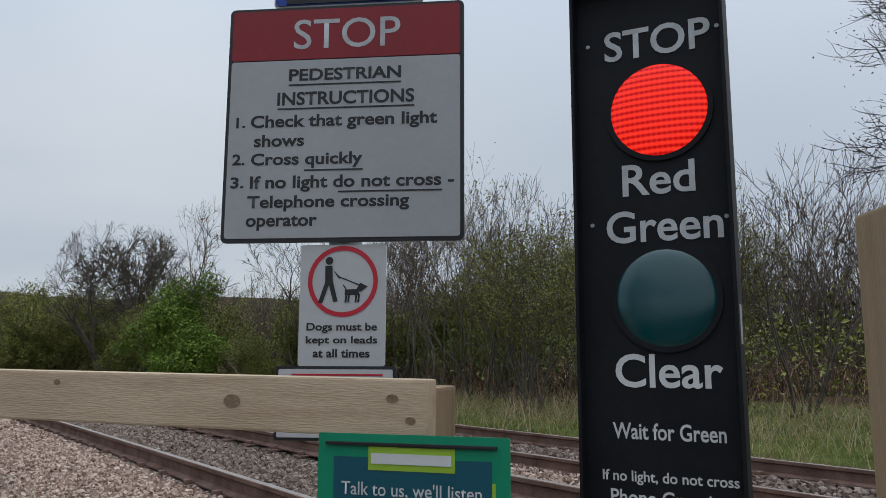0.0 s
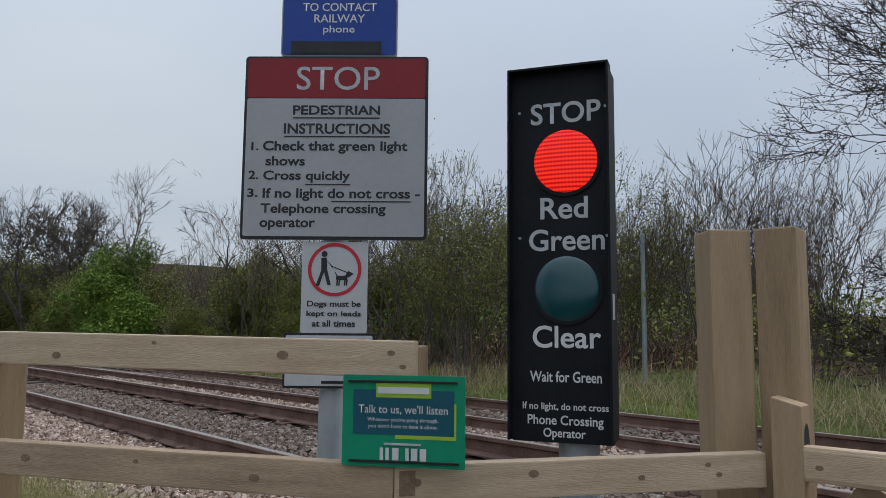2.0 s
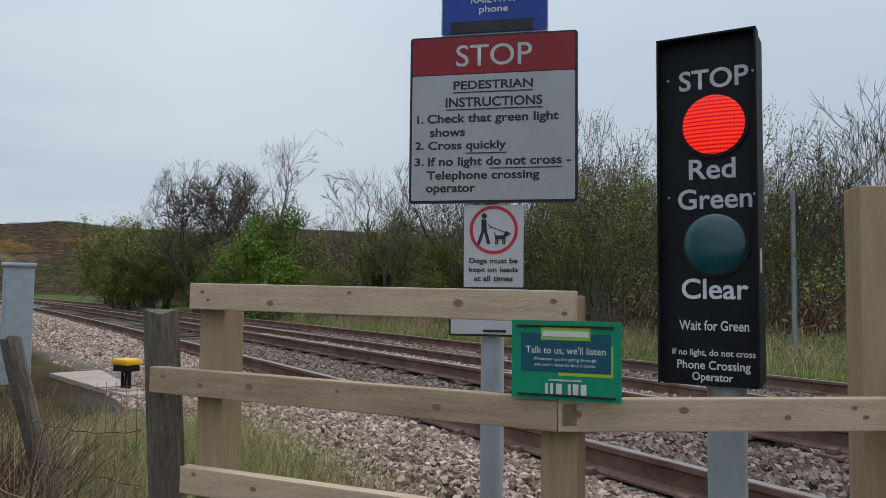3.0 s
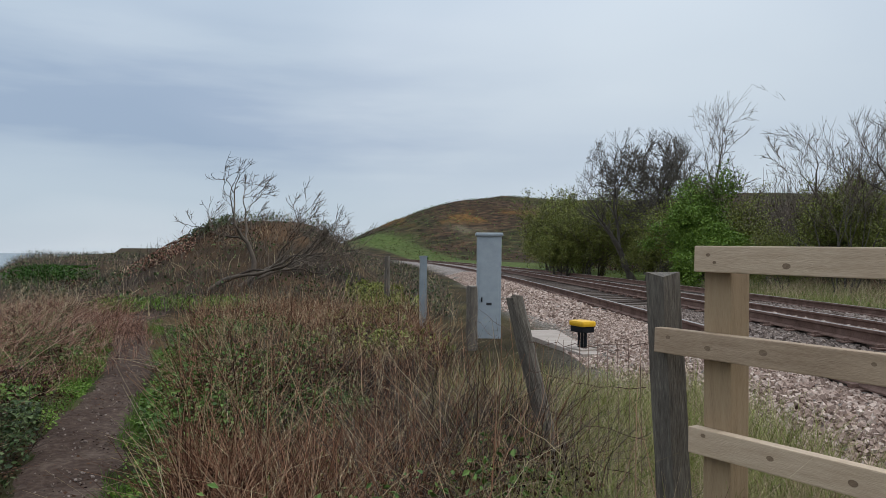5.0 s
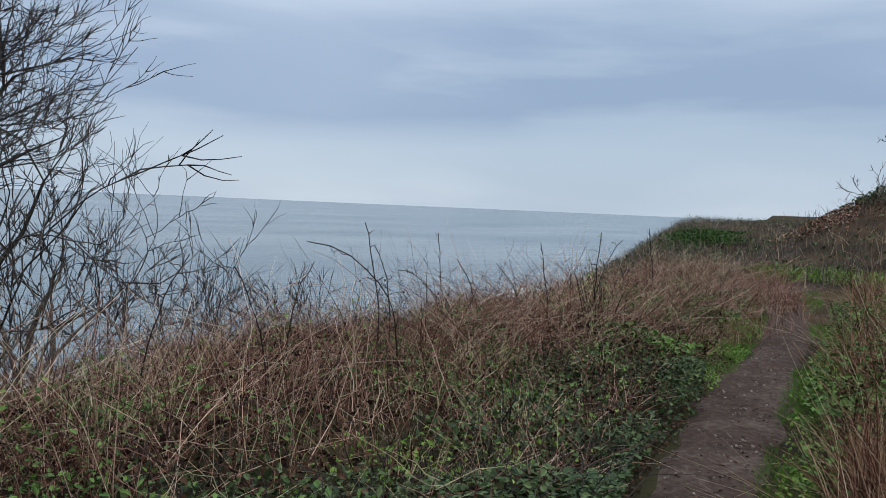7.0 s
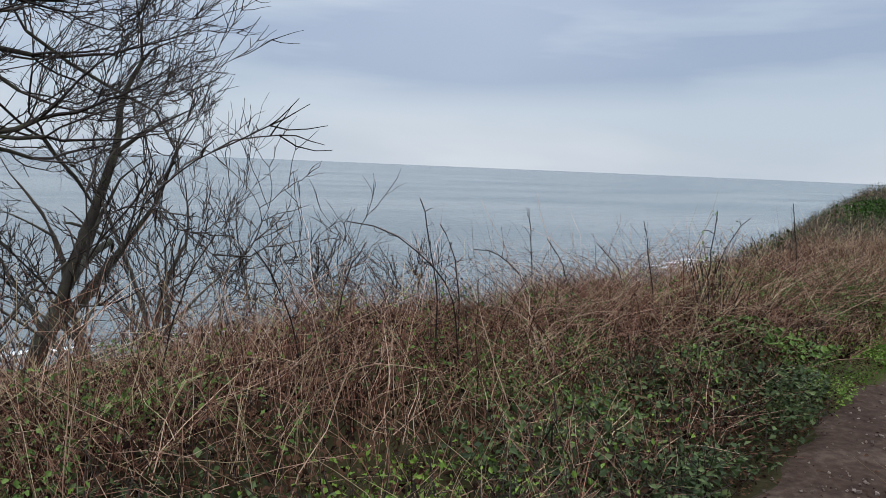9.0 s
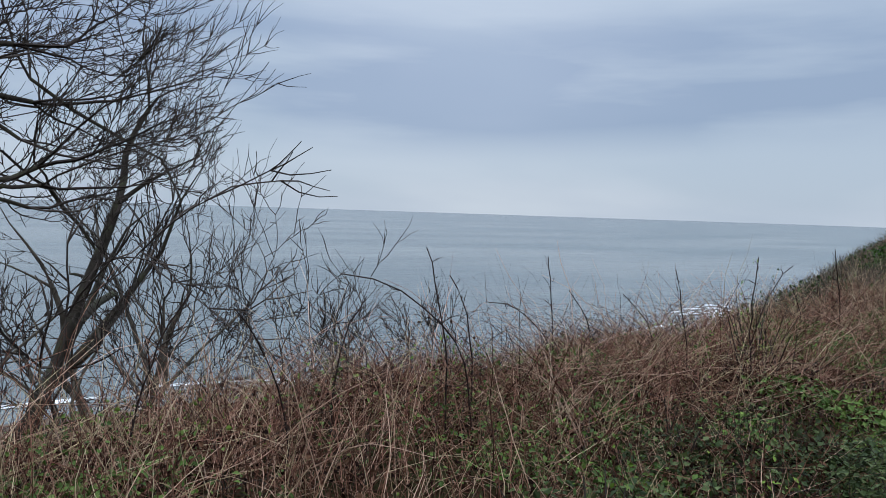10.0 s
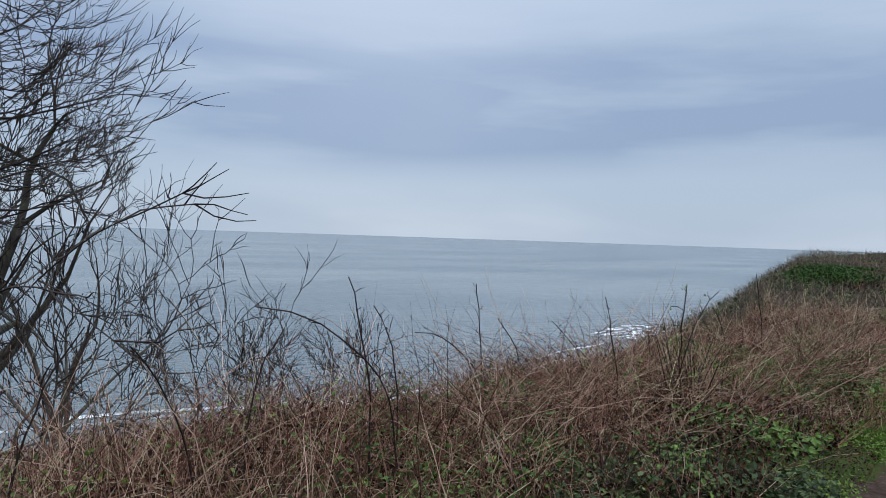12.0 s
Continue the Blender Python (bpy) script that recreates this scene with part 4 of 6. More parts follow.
ff = thing("field_fence", Matrix(), "old post and rail fence across the line", "fence")
for i in range(5):
    x, y = -5.6 + 1.7 * i, 19.2 - 0.35 * i
    b = part("post", boxed(-0.055, 0.055, -0.055, 0.055, -0.1, 1.15, bevel=0.008), OLD_WOOD, ff)
    b.matrix_world = pose(x, y, gz(x, y), 0, 0, -12)
for z in (0.95, 0.55):
    for i in range(4):
        x, y = -5.6 + 1.7 * i, 19.2 - 0.35 * i
        b = part("rail", boxed(-0.05, 1.78, -0.02, 0.02, -0.05, 0.05, bevel=0.006), OLD_WOOD, ff)
        b.matrix_world = pose(x, y - 0.075, gz(x, y) + z, 0, -math.degrees(math.atan2(gz(x + 1.7, y - 0.35) - gz(x, y), 1.7)), -11.6)

# ------------------------------------------------------------------ growing things
def fast_mesh(name, verts, quads, material, parent=None, smooth=False):
    """A mesh from an array of corners and an array of faces with the same number of corners each."""
    me = bpy.data.meshes.new(name)
    verts, quads = np.asarray(verts, np.float32).reshape(-1, 3), np.asarray(quads, np.int32)
    n, k = quads.shape
    me.vertices.add(len(verts))
    me.vertices.foreach_set("co", verts.ravel())
    me.loops.add(n * k)
    me.loops.foreach_set("vertex_index", quads.ravel())
    me.polygons.add(n)
    me.polygons.foreach_set("loop_start", np.arange(0, n * k, k, dtype=np.int32))
    me.polygons.foreach_set("use_smooth", np.full(n, smooth))
    me.update(calc_edges=True)
    me.materials.append(material)
    ob = new(name, me)
    ob.parent = parent
    return ob


def unit(v):
    return v / np.maximum(np.linalg.norm(v, axis=-1, keepdims=True), 1e-9)


def stem_arrays(rng, base, length, lean, droop, r0, segs=3, wind=(0, 0), kink=0.0):
    """Thin three-sided stems. base (n, 3); lean: sideways per unit height; droop: how far the tip bows over."""
    n = len(base)
    a = rng.uniform(0, 2 * np.pi, n)
    side = np.stack([np.cos(a), np.sin(a), np.zeros(n)], -1)
    d0 = unit(np.array([0, 0, 1.0]) + side * lean[:, None] + np.array([wind[0], wind[1], 0]))
    a2 = a + rng.normal(0, 0.9, n)
    bow = np.stack([np.cos(a2), np.sin(a2), -0.55 * np.ones(n)], -1)
    pts, ds = [], np.linspace(0, 1, segs + 1)
    for s in ds:
        p = base + d0 * (length * s)[:, None] + bow * (droop * length * s * s)[:, None]
        if kink and s > 0:
            p = p + rng.normal(0, kink, (n, 3)) * length[:, None]
        pts.append(p)
    pts = np.stack(pts, 1)
    t = unit(np.gradient(pts, axis=1))
    ref = np.where(np.abs(t[..., 2:3]) > 0.9, np.array([1.0, 0, 0]), np.array([0, 0, 1.0]))
    u = unit(np.cross(t, ref))
    v = np.cross(t, u)
    rad = r0[:, None] * (1 - 0.75 * ds[None, :])
    ang = np.array([0, 2.094, 4.189])
    ring = u[:, :, None, :] * np.cos(ang)[None, None, :, None] + v[:, :, None, :] * np.sin(ang)[None, None, :, None]
    verts = pts[:, :, None, :] + ring * rad[:, :, None, None]
    k = segs + 1
    idx = np.arange(n * k * 3).reshape(n, k, 3)
    nxt = np.roll(idx, -1, axis=2)
    quads = np.stack([idx[:, :-1], nxt[:, :-1], nxt[:, 1:], idx[:, 1:]], -1).reshape(-1, 4)
    return verts.reshape(-1, 3), quads, pts


def leaf_arrays(rng, centre, size, flat=0.5):
    """Small pointed leaves folded a little along the middle."""
    n = len(centre)
    nrm = unit(rng.normal(0, 1, (n, 3)) + np.array([0, 0, flat * 2.0]))
    u = unit(np.cross(nrm, rng.normal(0, 1, (n, 3))))
    v = np.cross(nrm, u)
    s = size[:, None]
    w = s * rng.uniform(0.45, 0.75, (n, 1))
    a, b = centre - u * s, centre + u * s
    c, d = centre + v * w + nrm * s * 0.25, centre - v * w + nrm * s * 0.25
    verts = np.stack([a, d, b, c], 1).reshape(-1, 3)
    return verts, np.arange(n * 4).reshape(n, 4)


def stuff(name, va, qa, material, label, category):
    ob = fast_mesh(name, va, qa, material)
    return tagged(ob, label, category, kind="stuff")


def clumped(rng, n, x0, x1, ylo, yhi, clump=0.0, bias=None):
    """Places between two lines on plan, gathered into clumps where asked."""
    x = rng.uniform(x0, x1, n * 3)
    lo, hi = ylo(x), yhi(x)
    y = lo + (hi - lo) * rng.uniform(0, 1, n * 3)
    keep = np.ones(n * 3, bool)
    if clump:
        keep &= rng.uniform(0, 1, n * 3) < np.clip((0.5 if clump <= 1 else 0.25) + clump * lumps(x * 1.9, y * 1.9, bias or 0.0), 0.04 if clump <= 1 else 0.0, 1)
    keep &= hi > lo
    # trodden ground where one stands
    keep &= np.hypot(x + 0.15, (y + 1.25) * 1.25) > 1.25
    x, y = x[keep][:n], y[keep][:n]
    return np.stack([x, y, ground_z(x, y)], -1)


R = np.random.default_rng(11)


def P_lo(off):
    return lambda x: path_y(x) + off


def E_lo(off):
    return lambda x: edge_y(x) + off


def hummock(x, y, seed=0.0):
    """How high the growth stands, 0.3 to 1, in rounded cushions with gaps between."""
    return 0.3 + 0.7 * np.clip(0.45 + 0.8 * lumps(x * 2.0 + 3, y * 2.0, 2.2 + seed) + 0.35 * lumps(x * 0.8, y * 0.8, 5.0 + seed), 0, 1)


def thicket(name, mat, n, area, ln, lean, droop, rad, label, cat, clump=0.0, seed=0.0, lift=(0, 0), segs=3, kink=0.0, heaped=False):
    b = clumped(R, n, *area, clump=clump, bias=seed)
    m = len(b)
    heap = hummock(b[:, 0], b[:, 1]) if heaped else np.ones(m)
    b[:, 2] += R.uniform(*lift, m) * heap - 0.02 if lift != (0, 0) else -0.02
    v, q, pts = stem_arrays(R, b, R.uniform(*ln, m) * (0.35 + 0.75 * heap), np.abs(R.normal(0, lean, m)), R.uniform(*droop, m), R.uniform(*rad, m), segs, kink=kink)
    return stuff(name, v, q, mat, label, cat), pts


def foliage(name, mat, n, area, zr, size, label, cat, clump=0.0, seed=0.0, flat=0.5, heaped=False):
    b = clumped(R, n, *area, clump=clump, bias=seed)
    if heaped:
        b[:, 2] += zr[0] + (zr[1] - zr[0]) * R.uniform(0, 1, len(b)) ** 0.55 * hummock(b[:, 0], b[:, 1])
    else:
        b[:, 2] += R.uniform(0, 1, len(b)) ** 0.8 * (zr[1] - zr[0]) + zr[0]
    v, q = leaf_arrays(R, b, R.uniform(*size, len(b)), flat)
    return stuff(name, v, q, mat, label, cat)


LEAF_DEEP = surf("deep_green_gorse", [(0.012, 0.035, 0.006), (0.035, 0.08, 0.012), (0.07, 0.14, 0.022)], 2, 0.7, bump=0, island=0.6, spec=0.15)
FENCE_GRASS = surf("yellow_green_grass", [(0.075, 0.095, 0.02), (0.20, 0.22, 0.06), (0.36, 0.34, 0.14)], 2, 0.75, bump=0, island=0.6, spec=0.1)
BANK = (-14.5, 5.0, E_lo(-1.3), lambda x: path_y(x) - 0.52 - 0.09 * np.maximum(-x - 7, 0))
BRINK = (-14.5, 4.0, E_lo(-1.0), E_lo(1.6))
# bank between path and brink: brambles, dead bracken, dry grass
thicket("dead_bracken", DEAD_STEM, 20000, BANK, (0.22, 0.55), 0.85, (0.0, 0.6), (0.0014, 0.0037), "tangle of dead red-brown bracken and bramble stems on the bank", "dead bracken", 0.7, 0.0, (0, 0.2), 3, 0.03, True)
thicket("brink_bracken", DEAD_STEM, 11000, BRINK, (0.25, 0.6), 0.6, (0.0, 0.6), (0.0013, 0.003), "reddish dead bracken standing along the brink", "dead bracken", 0.8, 3.0, (0, 0.15), 4, 0.03, True)
thicket("dry_grass", DRY_GRASS, 3800, BANK, (0.2, 0.55), 0.6, (0.1, 0.8), (0.0010, 0.0024), "bleached dry grass stems among the brambles", "dry grass", 1.1, 2.0, (0, 0.15), 3, 0.0, True)
thicket("dark_canes", TWIG, 2600, BANK, (0.3, 0.8), 1.1, (0.1, 0.7), (0.0016, 0.0034), "dark bare bramble canes woven through the bank", "bramble", 0.5, 8.0, (0, 0.25), 5, 0.02, True)
foliage("bank_leaves", VERGE_LEAF, 9000, (-12, 2.5, E_lo(-0.3), P_lo(-0.9)), (0.08, 0.5), (0.008, 0.022), "olive green bramble leaves through the dead bracken", "bramble", 1.7, 7.5, 0.9, True)
thicket("bramble_canes", DEAD_STEM, 700, (-9, 3.5, E_lo(-0.8), E_lo(1.2)), (0.6, 1.1), 0.6, (0.1, 0.7), (0.002, 0.0042), "long arching bare bramble canes along the brink", "bramble", 0.5, 5.0, (0, 0.1), 6, 0.012)
thicket("bramble_twigs", TWIG_DARK, 200, (-9, 3.0, E_lo(-0.9), E_lo(0.5)), (0.5, 1.05), 0.45, (0.0, 0.5), (0.0016, 0.0036), "dark bare bramble shoots standing against the sea", "bramble", 0.7, 1.5, (0, 0.1), 6, 0.018)
thicket("tall_dry_grass", DRY_GRASS, 160, (-2.6, 2.0, E_lo(-0.3), E_lo(1.7)), (0.5, 0.9), 0.3, (0.05, 0.4), (0.0016, 0.003), "tall bleached grass near the brink", "dry grass", 0.8, 4.5, (0, 0.02), 4, 0.01)
thicket("tall_bracken", DEAD_STEM, 600, (-2.8, 2.0, E_lo(-0.4), E_lo(1.7)), (0.45, 0.85), 0.3, (0.05, 0.4), (0.0018, 0.0038), "tall reddish dead stems near the brink", "dead bracken", 0.8, 4.5, (0, 0.02), 4, 0.012)
thicket("brink_tangle", DEAD_STEM, 1500, (-9.5, -3.6, E_lo(-0.3), E_lo(1.0)), (0.45, 0.85), 0.7, (0.2, 0.8), (0.0018, 0.004), "tall tangle of dead brambles at the brink", "dead bracken", 0.6, 6.5, (0, 0.12), 5, 0.02)
# dead leaves, their dark colour standing in for shade inside the thicket
foliage("shade_dark_litter", LITTER, 80000, BANK, (0.0, 0.34), (0.007, 0.024), "brown dead bracken litter, coloured darker for the shade under the stems", "leaf litter", 0.3, 3.0, 0.5, True)
thicket("straw", DRY_GRASS, 2300, (-14, 3.0, E_lo(-1.0), P_lo(-0.9)), (0.3, 0.75), 2.4, (0.0, 0.3), (0.0013, 0.0032), "fallen pale straw lying over the brambles", "dry grass", 0.7, 9.0, (0.14, 0.46), 4, 0.02, True)
foliage("bank_foot_leaves", VERGE_LEAF, 9000, (-3.6, 1.8, lambda x: -4.7 + 0 * x, lambda x: path_y(x) - 0.9), (0.05, 0.4), (0.008, 0.022), "low green bramble leaves under the dead stems", "bramble", 1.3, 3.3, 0.9, True)
foliage("bank_top_leaves", VERGE_LEAF, 6000, (-9.5, -4.0, lambda x: path_y(x) - 1.9, P_lo(-0.8)), (0.08, 0.5), (0.009, 0.022), "green bramble leaves on the bank", "bramble", 1.8, 0.7, 0.9, True)
# ivy cushions that lean over the seaward side of the path
IVY = (-4.6, 1.5, lambda x: path_y(x) - 1.25 + 0.3 * np.sin(x * 1.9), lambda x: path_y(x) - 0.26 + 0.06 * np.sin(x * 2.7))
foliage("ivy_under_leaves", BRAMBLE_LEAF, 9000, IVY, (0.0, 0.3), (0.010, 0.024), "dark ivy leaves in the shade of the cushions", "ivy", 0.6, 4.0, 0.6, True)
foliage("ivy_leaves_on_bank", BRAMBLE_LEAF, 8500, IVY, (0.04, 0.34), (0.010, 0.025), "glossy dark green ivy and bramble leaves beside the path", "ivy", 1.6, 4.0, 1.3, True)
thicket("ivy_stems", TWIG, 900, IVY, (0.25, 0.6), 0.9, (0.1, 0.6), (0.0014, 0.003), "dark stems in the ivy", "ivy", 0.6, 4.0, (0, 0.15), 4, 0.02, True)
foliage("bramble_leaves", VERGE_LEAF, 8000, (-11, -5.0, lambda x: path_y(x) - 1.7, P_lo(-0.5)), (0.04, 0.36), (0.012, 0.03), "dark green bramble leaves beside the path", "bramble", 1.2, 4.0, 1.0, True)
foliage("bramble_shoots", LEAF, 2600, (-7.0, 3.0, E_lo(-0.9), P_lo(-0.5)), (0.1, 0.5), (0.006, 0.018), "fresh green bramble shoots on the bank", "bramble", 2.0, 6.0, 0.7, True)
foliage("path_side_shoots", LEAF, 3600, (-8.2, -4.6, P_lo(-0.85), P_lo(-0.22)), (0.02, 0.24), (0.006, 0.015), "bright spring leaves at the foot of the bank", "bramble", 1.2, 1.0, 1.0, True)

# verge between path and railway: tall dead stems
VERGE = (-14.0, -1.25, lambda x: path_y(x) + 0.6 + 0.07 * np.maximum(-x - 7, 0), lambda x: 0.1 + 0.02 * x)
thicket("dead_stems", RUSSET_STEM, 21000, VERGE, (0.3, 0.78), 0.42, (0.0, 0.5), (0.0016, 0.0042), "dense stand of dead reddish stems beside the path", "dead stems", 0.7, 1.0, (0, 0.05), 3, 0.02, True)
thicket("tall_dead_stems", RUSSET_STEM, 600, VERGE, (0.65, 1.05), 0.25, (0.0, 0.3), (0.002, 0.004), "taller dark dead stems rising over the verge", "dead stems", 0.6, 1.0, (0, 0.02), 5, 0.01)
thicket("dark_stems", TWIG, 1900, (-7.5, -3.0, lambda x: path_y(x) + 0.9, lambda x: 0.0 * x), (0.4, 0.95), 0.4, (0.0, 0.5), (0.0016, 0.0036), "dark bare stems crowded near the wire fence", "dead stems", 0.7, 6.0, (0, 0.1), 5, 0.02, True)
thicket("pale_stems", DRY_GRASS, 2400, VERGE, (0.3, 0.9), 0.6, (0.1, 0.7), (0.0010, 0.0026), "pale bent grass stems in the verge", "dry grass", 0.9, 7.0, (0, 0.02), 4, 0.02)
# same darkened litter paints the shaded interior of the verge
foliage("shade_dark_verge_litter", LITTER, 46000, VERGE, (0.0, 0.42), (0.008, 0.026), "brown litter, coloured darker for the shade among the dead stems", "leaf litter", 0.4, 3.0, 0.4, True)
foliage("verge_leaves", VERGE_LEAF, 11000, (-9, -1.25, P_lo(0.4), lambda x: path_y(x) + 2.0), (0.08, 0.62), (0.009, 0.024), "bramble leaves at the foot of the dead stems", "bramble", 1.4, 2.5, 0.9, True)
thicket("verge_straw", DRY_GRASS, 900, (-12, -2.0, P_lo(0.8), lambda x: 0.0 + 0.02 * x), (0.25, 0.7), 1.8, (0.0, 0.3), (0.0013, 0.003), "fallen pale straw lying over the dead stems", "dry grass", 0.7, 3.0, (0.12, 0.55), 4, 0.02, True)
thicket("wire_scrub", TWIG_PALE, 1700, (-4.2, -2.3, lambda x: -0.9 + 0 * x, lambda x: 0.15 + 0 * x), (0.3, 0.8), 0.5, (0.1, 0.6), (0.0012, 0.0026), "grey dead twigs caught in the old wire", "scrub", 0.4, 4.0, (0, 0.05), 4, 0.02)

foliage("path_edge_litter", LITTER, 9000, (-10, 2.0, P_lo(-0.62), P_lo(-0.28)), (0.0, 0.05), (0.006, 0.015), "dead leaves gathered along the edge of the path", "leaf litter", 0.3, 1.0, 1.5)
foliage("path_litter", LITTER, 600, (-9, 1.5, P_lo(-0.3), P_lo(0.3)), (0.012, 0.03), (0.006, 0.016), "scraps of dead leaf and stem on the path", "leaf litter", 0.6, 2.0, 2.0)
foliage("verge_shoots", LEAF, 7000, (-9, -1.4, P_lo(0.33), lambda x: path_y(x) + 1.3), (0.02, 0.36), (0.007, 0.016), "fresh green shoots along the verge", "bramble", 2.0, 5.5, 0.8, True)
# grass
for s in (1, -1):
    thicket("path_grass", GRASS, 4500 if s > 0 else 9000, (-13.5, 2.5 if s > 0 else -4.4, (lambda x: path_y(x) + 0.22) if s > 0 else (lambda x: path_y(x) - 0.72), (lambda x: path_y(x) + 0.50) if s > 0 else (lambda x: path_y(x) - 0.26)), (0.03, 0.11), 0.4, (0.1, 0.5), (0.0014, 0.003), "short bright green grass along the path", "grass", 1.25, 3.0 + s, (0, 0.01), 2)
thicket("fence_grass", FENCE_GRASS, 11000, (-5.5, -0.2, lambda x: -0.45 + 0 * x, lambda x: 1.2 - 0.09 * x), (0.18, 0.55), 0.22, (0.05, 0.5), (0.0016, 0.0034), "tall green grass under the fence", "grass", 0.5, 2.0, (0, 0.01))
thicket("fence_dry_grass", DRY_GRASS, 15000, (-5.5, -0.2, lambda x: -0.45 + 0 * x, lambda x: 1.2 - 0.09 * x), (0.2, 0.5), 0.25, (0.05, 0.5), (0.0012, 0.0026), "pale dry grass under the fence", "dry grass", 0.6, 5.0, (0, 0.01))
thicket("lineside_grass", FENCE_GRASS, 15000, (-30, 8, lambda x: track_y(x) + 4.7, lambda x: track_y(x) + 10.5), (0.10, 0.28), 0.4, (0.1, 0.5), (0.004, 0.009), "rough green grass between the far track and the wood", "grass", 0.5, 2.0, (0, 0.01), 2)
thicket("lineside_dry_grass", DRY_GRASS, 7000, (-30, 8, lambda x: track_y(x) + 4.9, lambda x: track_y(x) + 11.5), (0.25, 0.75), 0.35, (0.05, 0.5), (0.003, 0.007), "pale dry grass and reeds before the wood", "dry grass", 0.9, 6.0, (0, 0.01), 2)

# headland and mound scrub
HEAD = (-52, -13.5, E_lo(-7.0), lambda x: track_y(x) - 5.5)
thicket("heath_stems", TWIG_PALE, 15000, HEAD, (0.2, 0.6), 0.5, (0.0, 0.5), (0.004, 0.011), "dead bracken over the headland and mound", "dead bracken", 0.5, 2.0, (0, 0.05), 2)
thicket("heath_grass", DRY_GRASS, 2200, HEAD, (0.25, 0.6), 0.5, (0.0, 0.5), (0.004, 0.009), "pale dry grass over the headland", "dry grass", 0.9, 5.0, (0, 0.05), 2)
foliage("heath_leaves", BRAMBLE_LEAF, 14000, HEAD, (0.0, 0.4), (0.02, 0.06), "olive green scrub on the headland", "scrub", 1.2, 1.0)


def shrub(x, y, w, d, h, n, mat, label, size):
    b = np.clip(R.normal(0, 1, (n, 3)), -1.7, 1.7) * np.array([w, d, h * 0.5]) * 0.5 + np.array([x, y, 0])
    g = ground_z(b[:, 0], b[:, 1])
    b[:, 2] = g + np.abs(b[:, 2]) * 1.1 + 0.02
    v, q = leaf_arrays(R, b, R.uniform(*size, n), 0.5)
    s = thing("bush", pose(x, y, gz(x, y)), label, "bush", "bushes")
    o = fast_mesh("foliage", v - np.array([x, y, gz(x, y)]), q, mat, s)
    st = np.stack([np.full(40, 0.0), np.full(40, 0.0), np.full(40, -0.05)], -1) + R.normal(0, 1, (40, 3)) * np.array([w * 0.3, d * 0.3, 0])
    v, q, _ = stem_arrays(R, st, R.uniform(0.5, 1.0, 40) * h, np.abs(R.normal(0, 0.5, 40)), R.uniform(0, 0.3, 40), R.uniform(0.004, 0.012, 40), 3)
    tagged(fast_mesh("brushwood", v, q, TWIG, s), kind="stuff")
    tagged(o, kind="stuff")


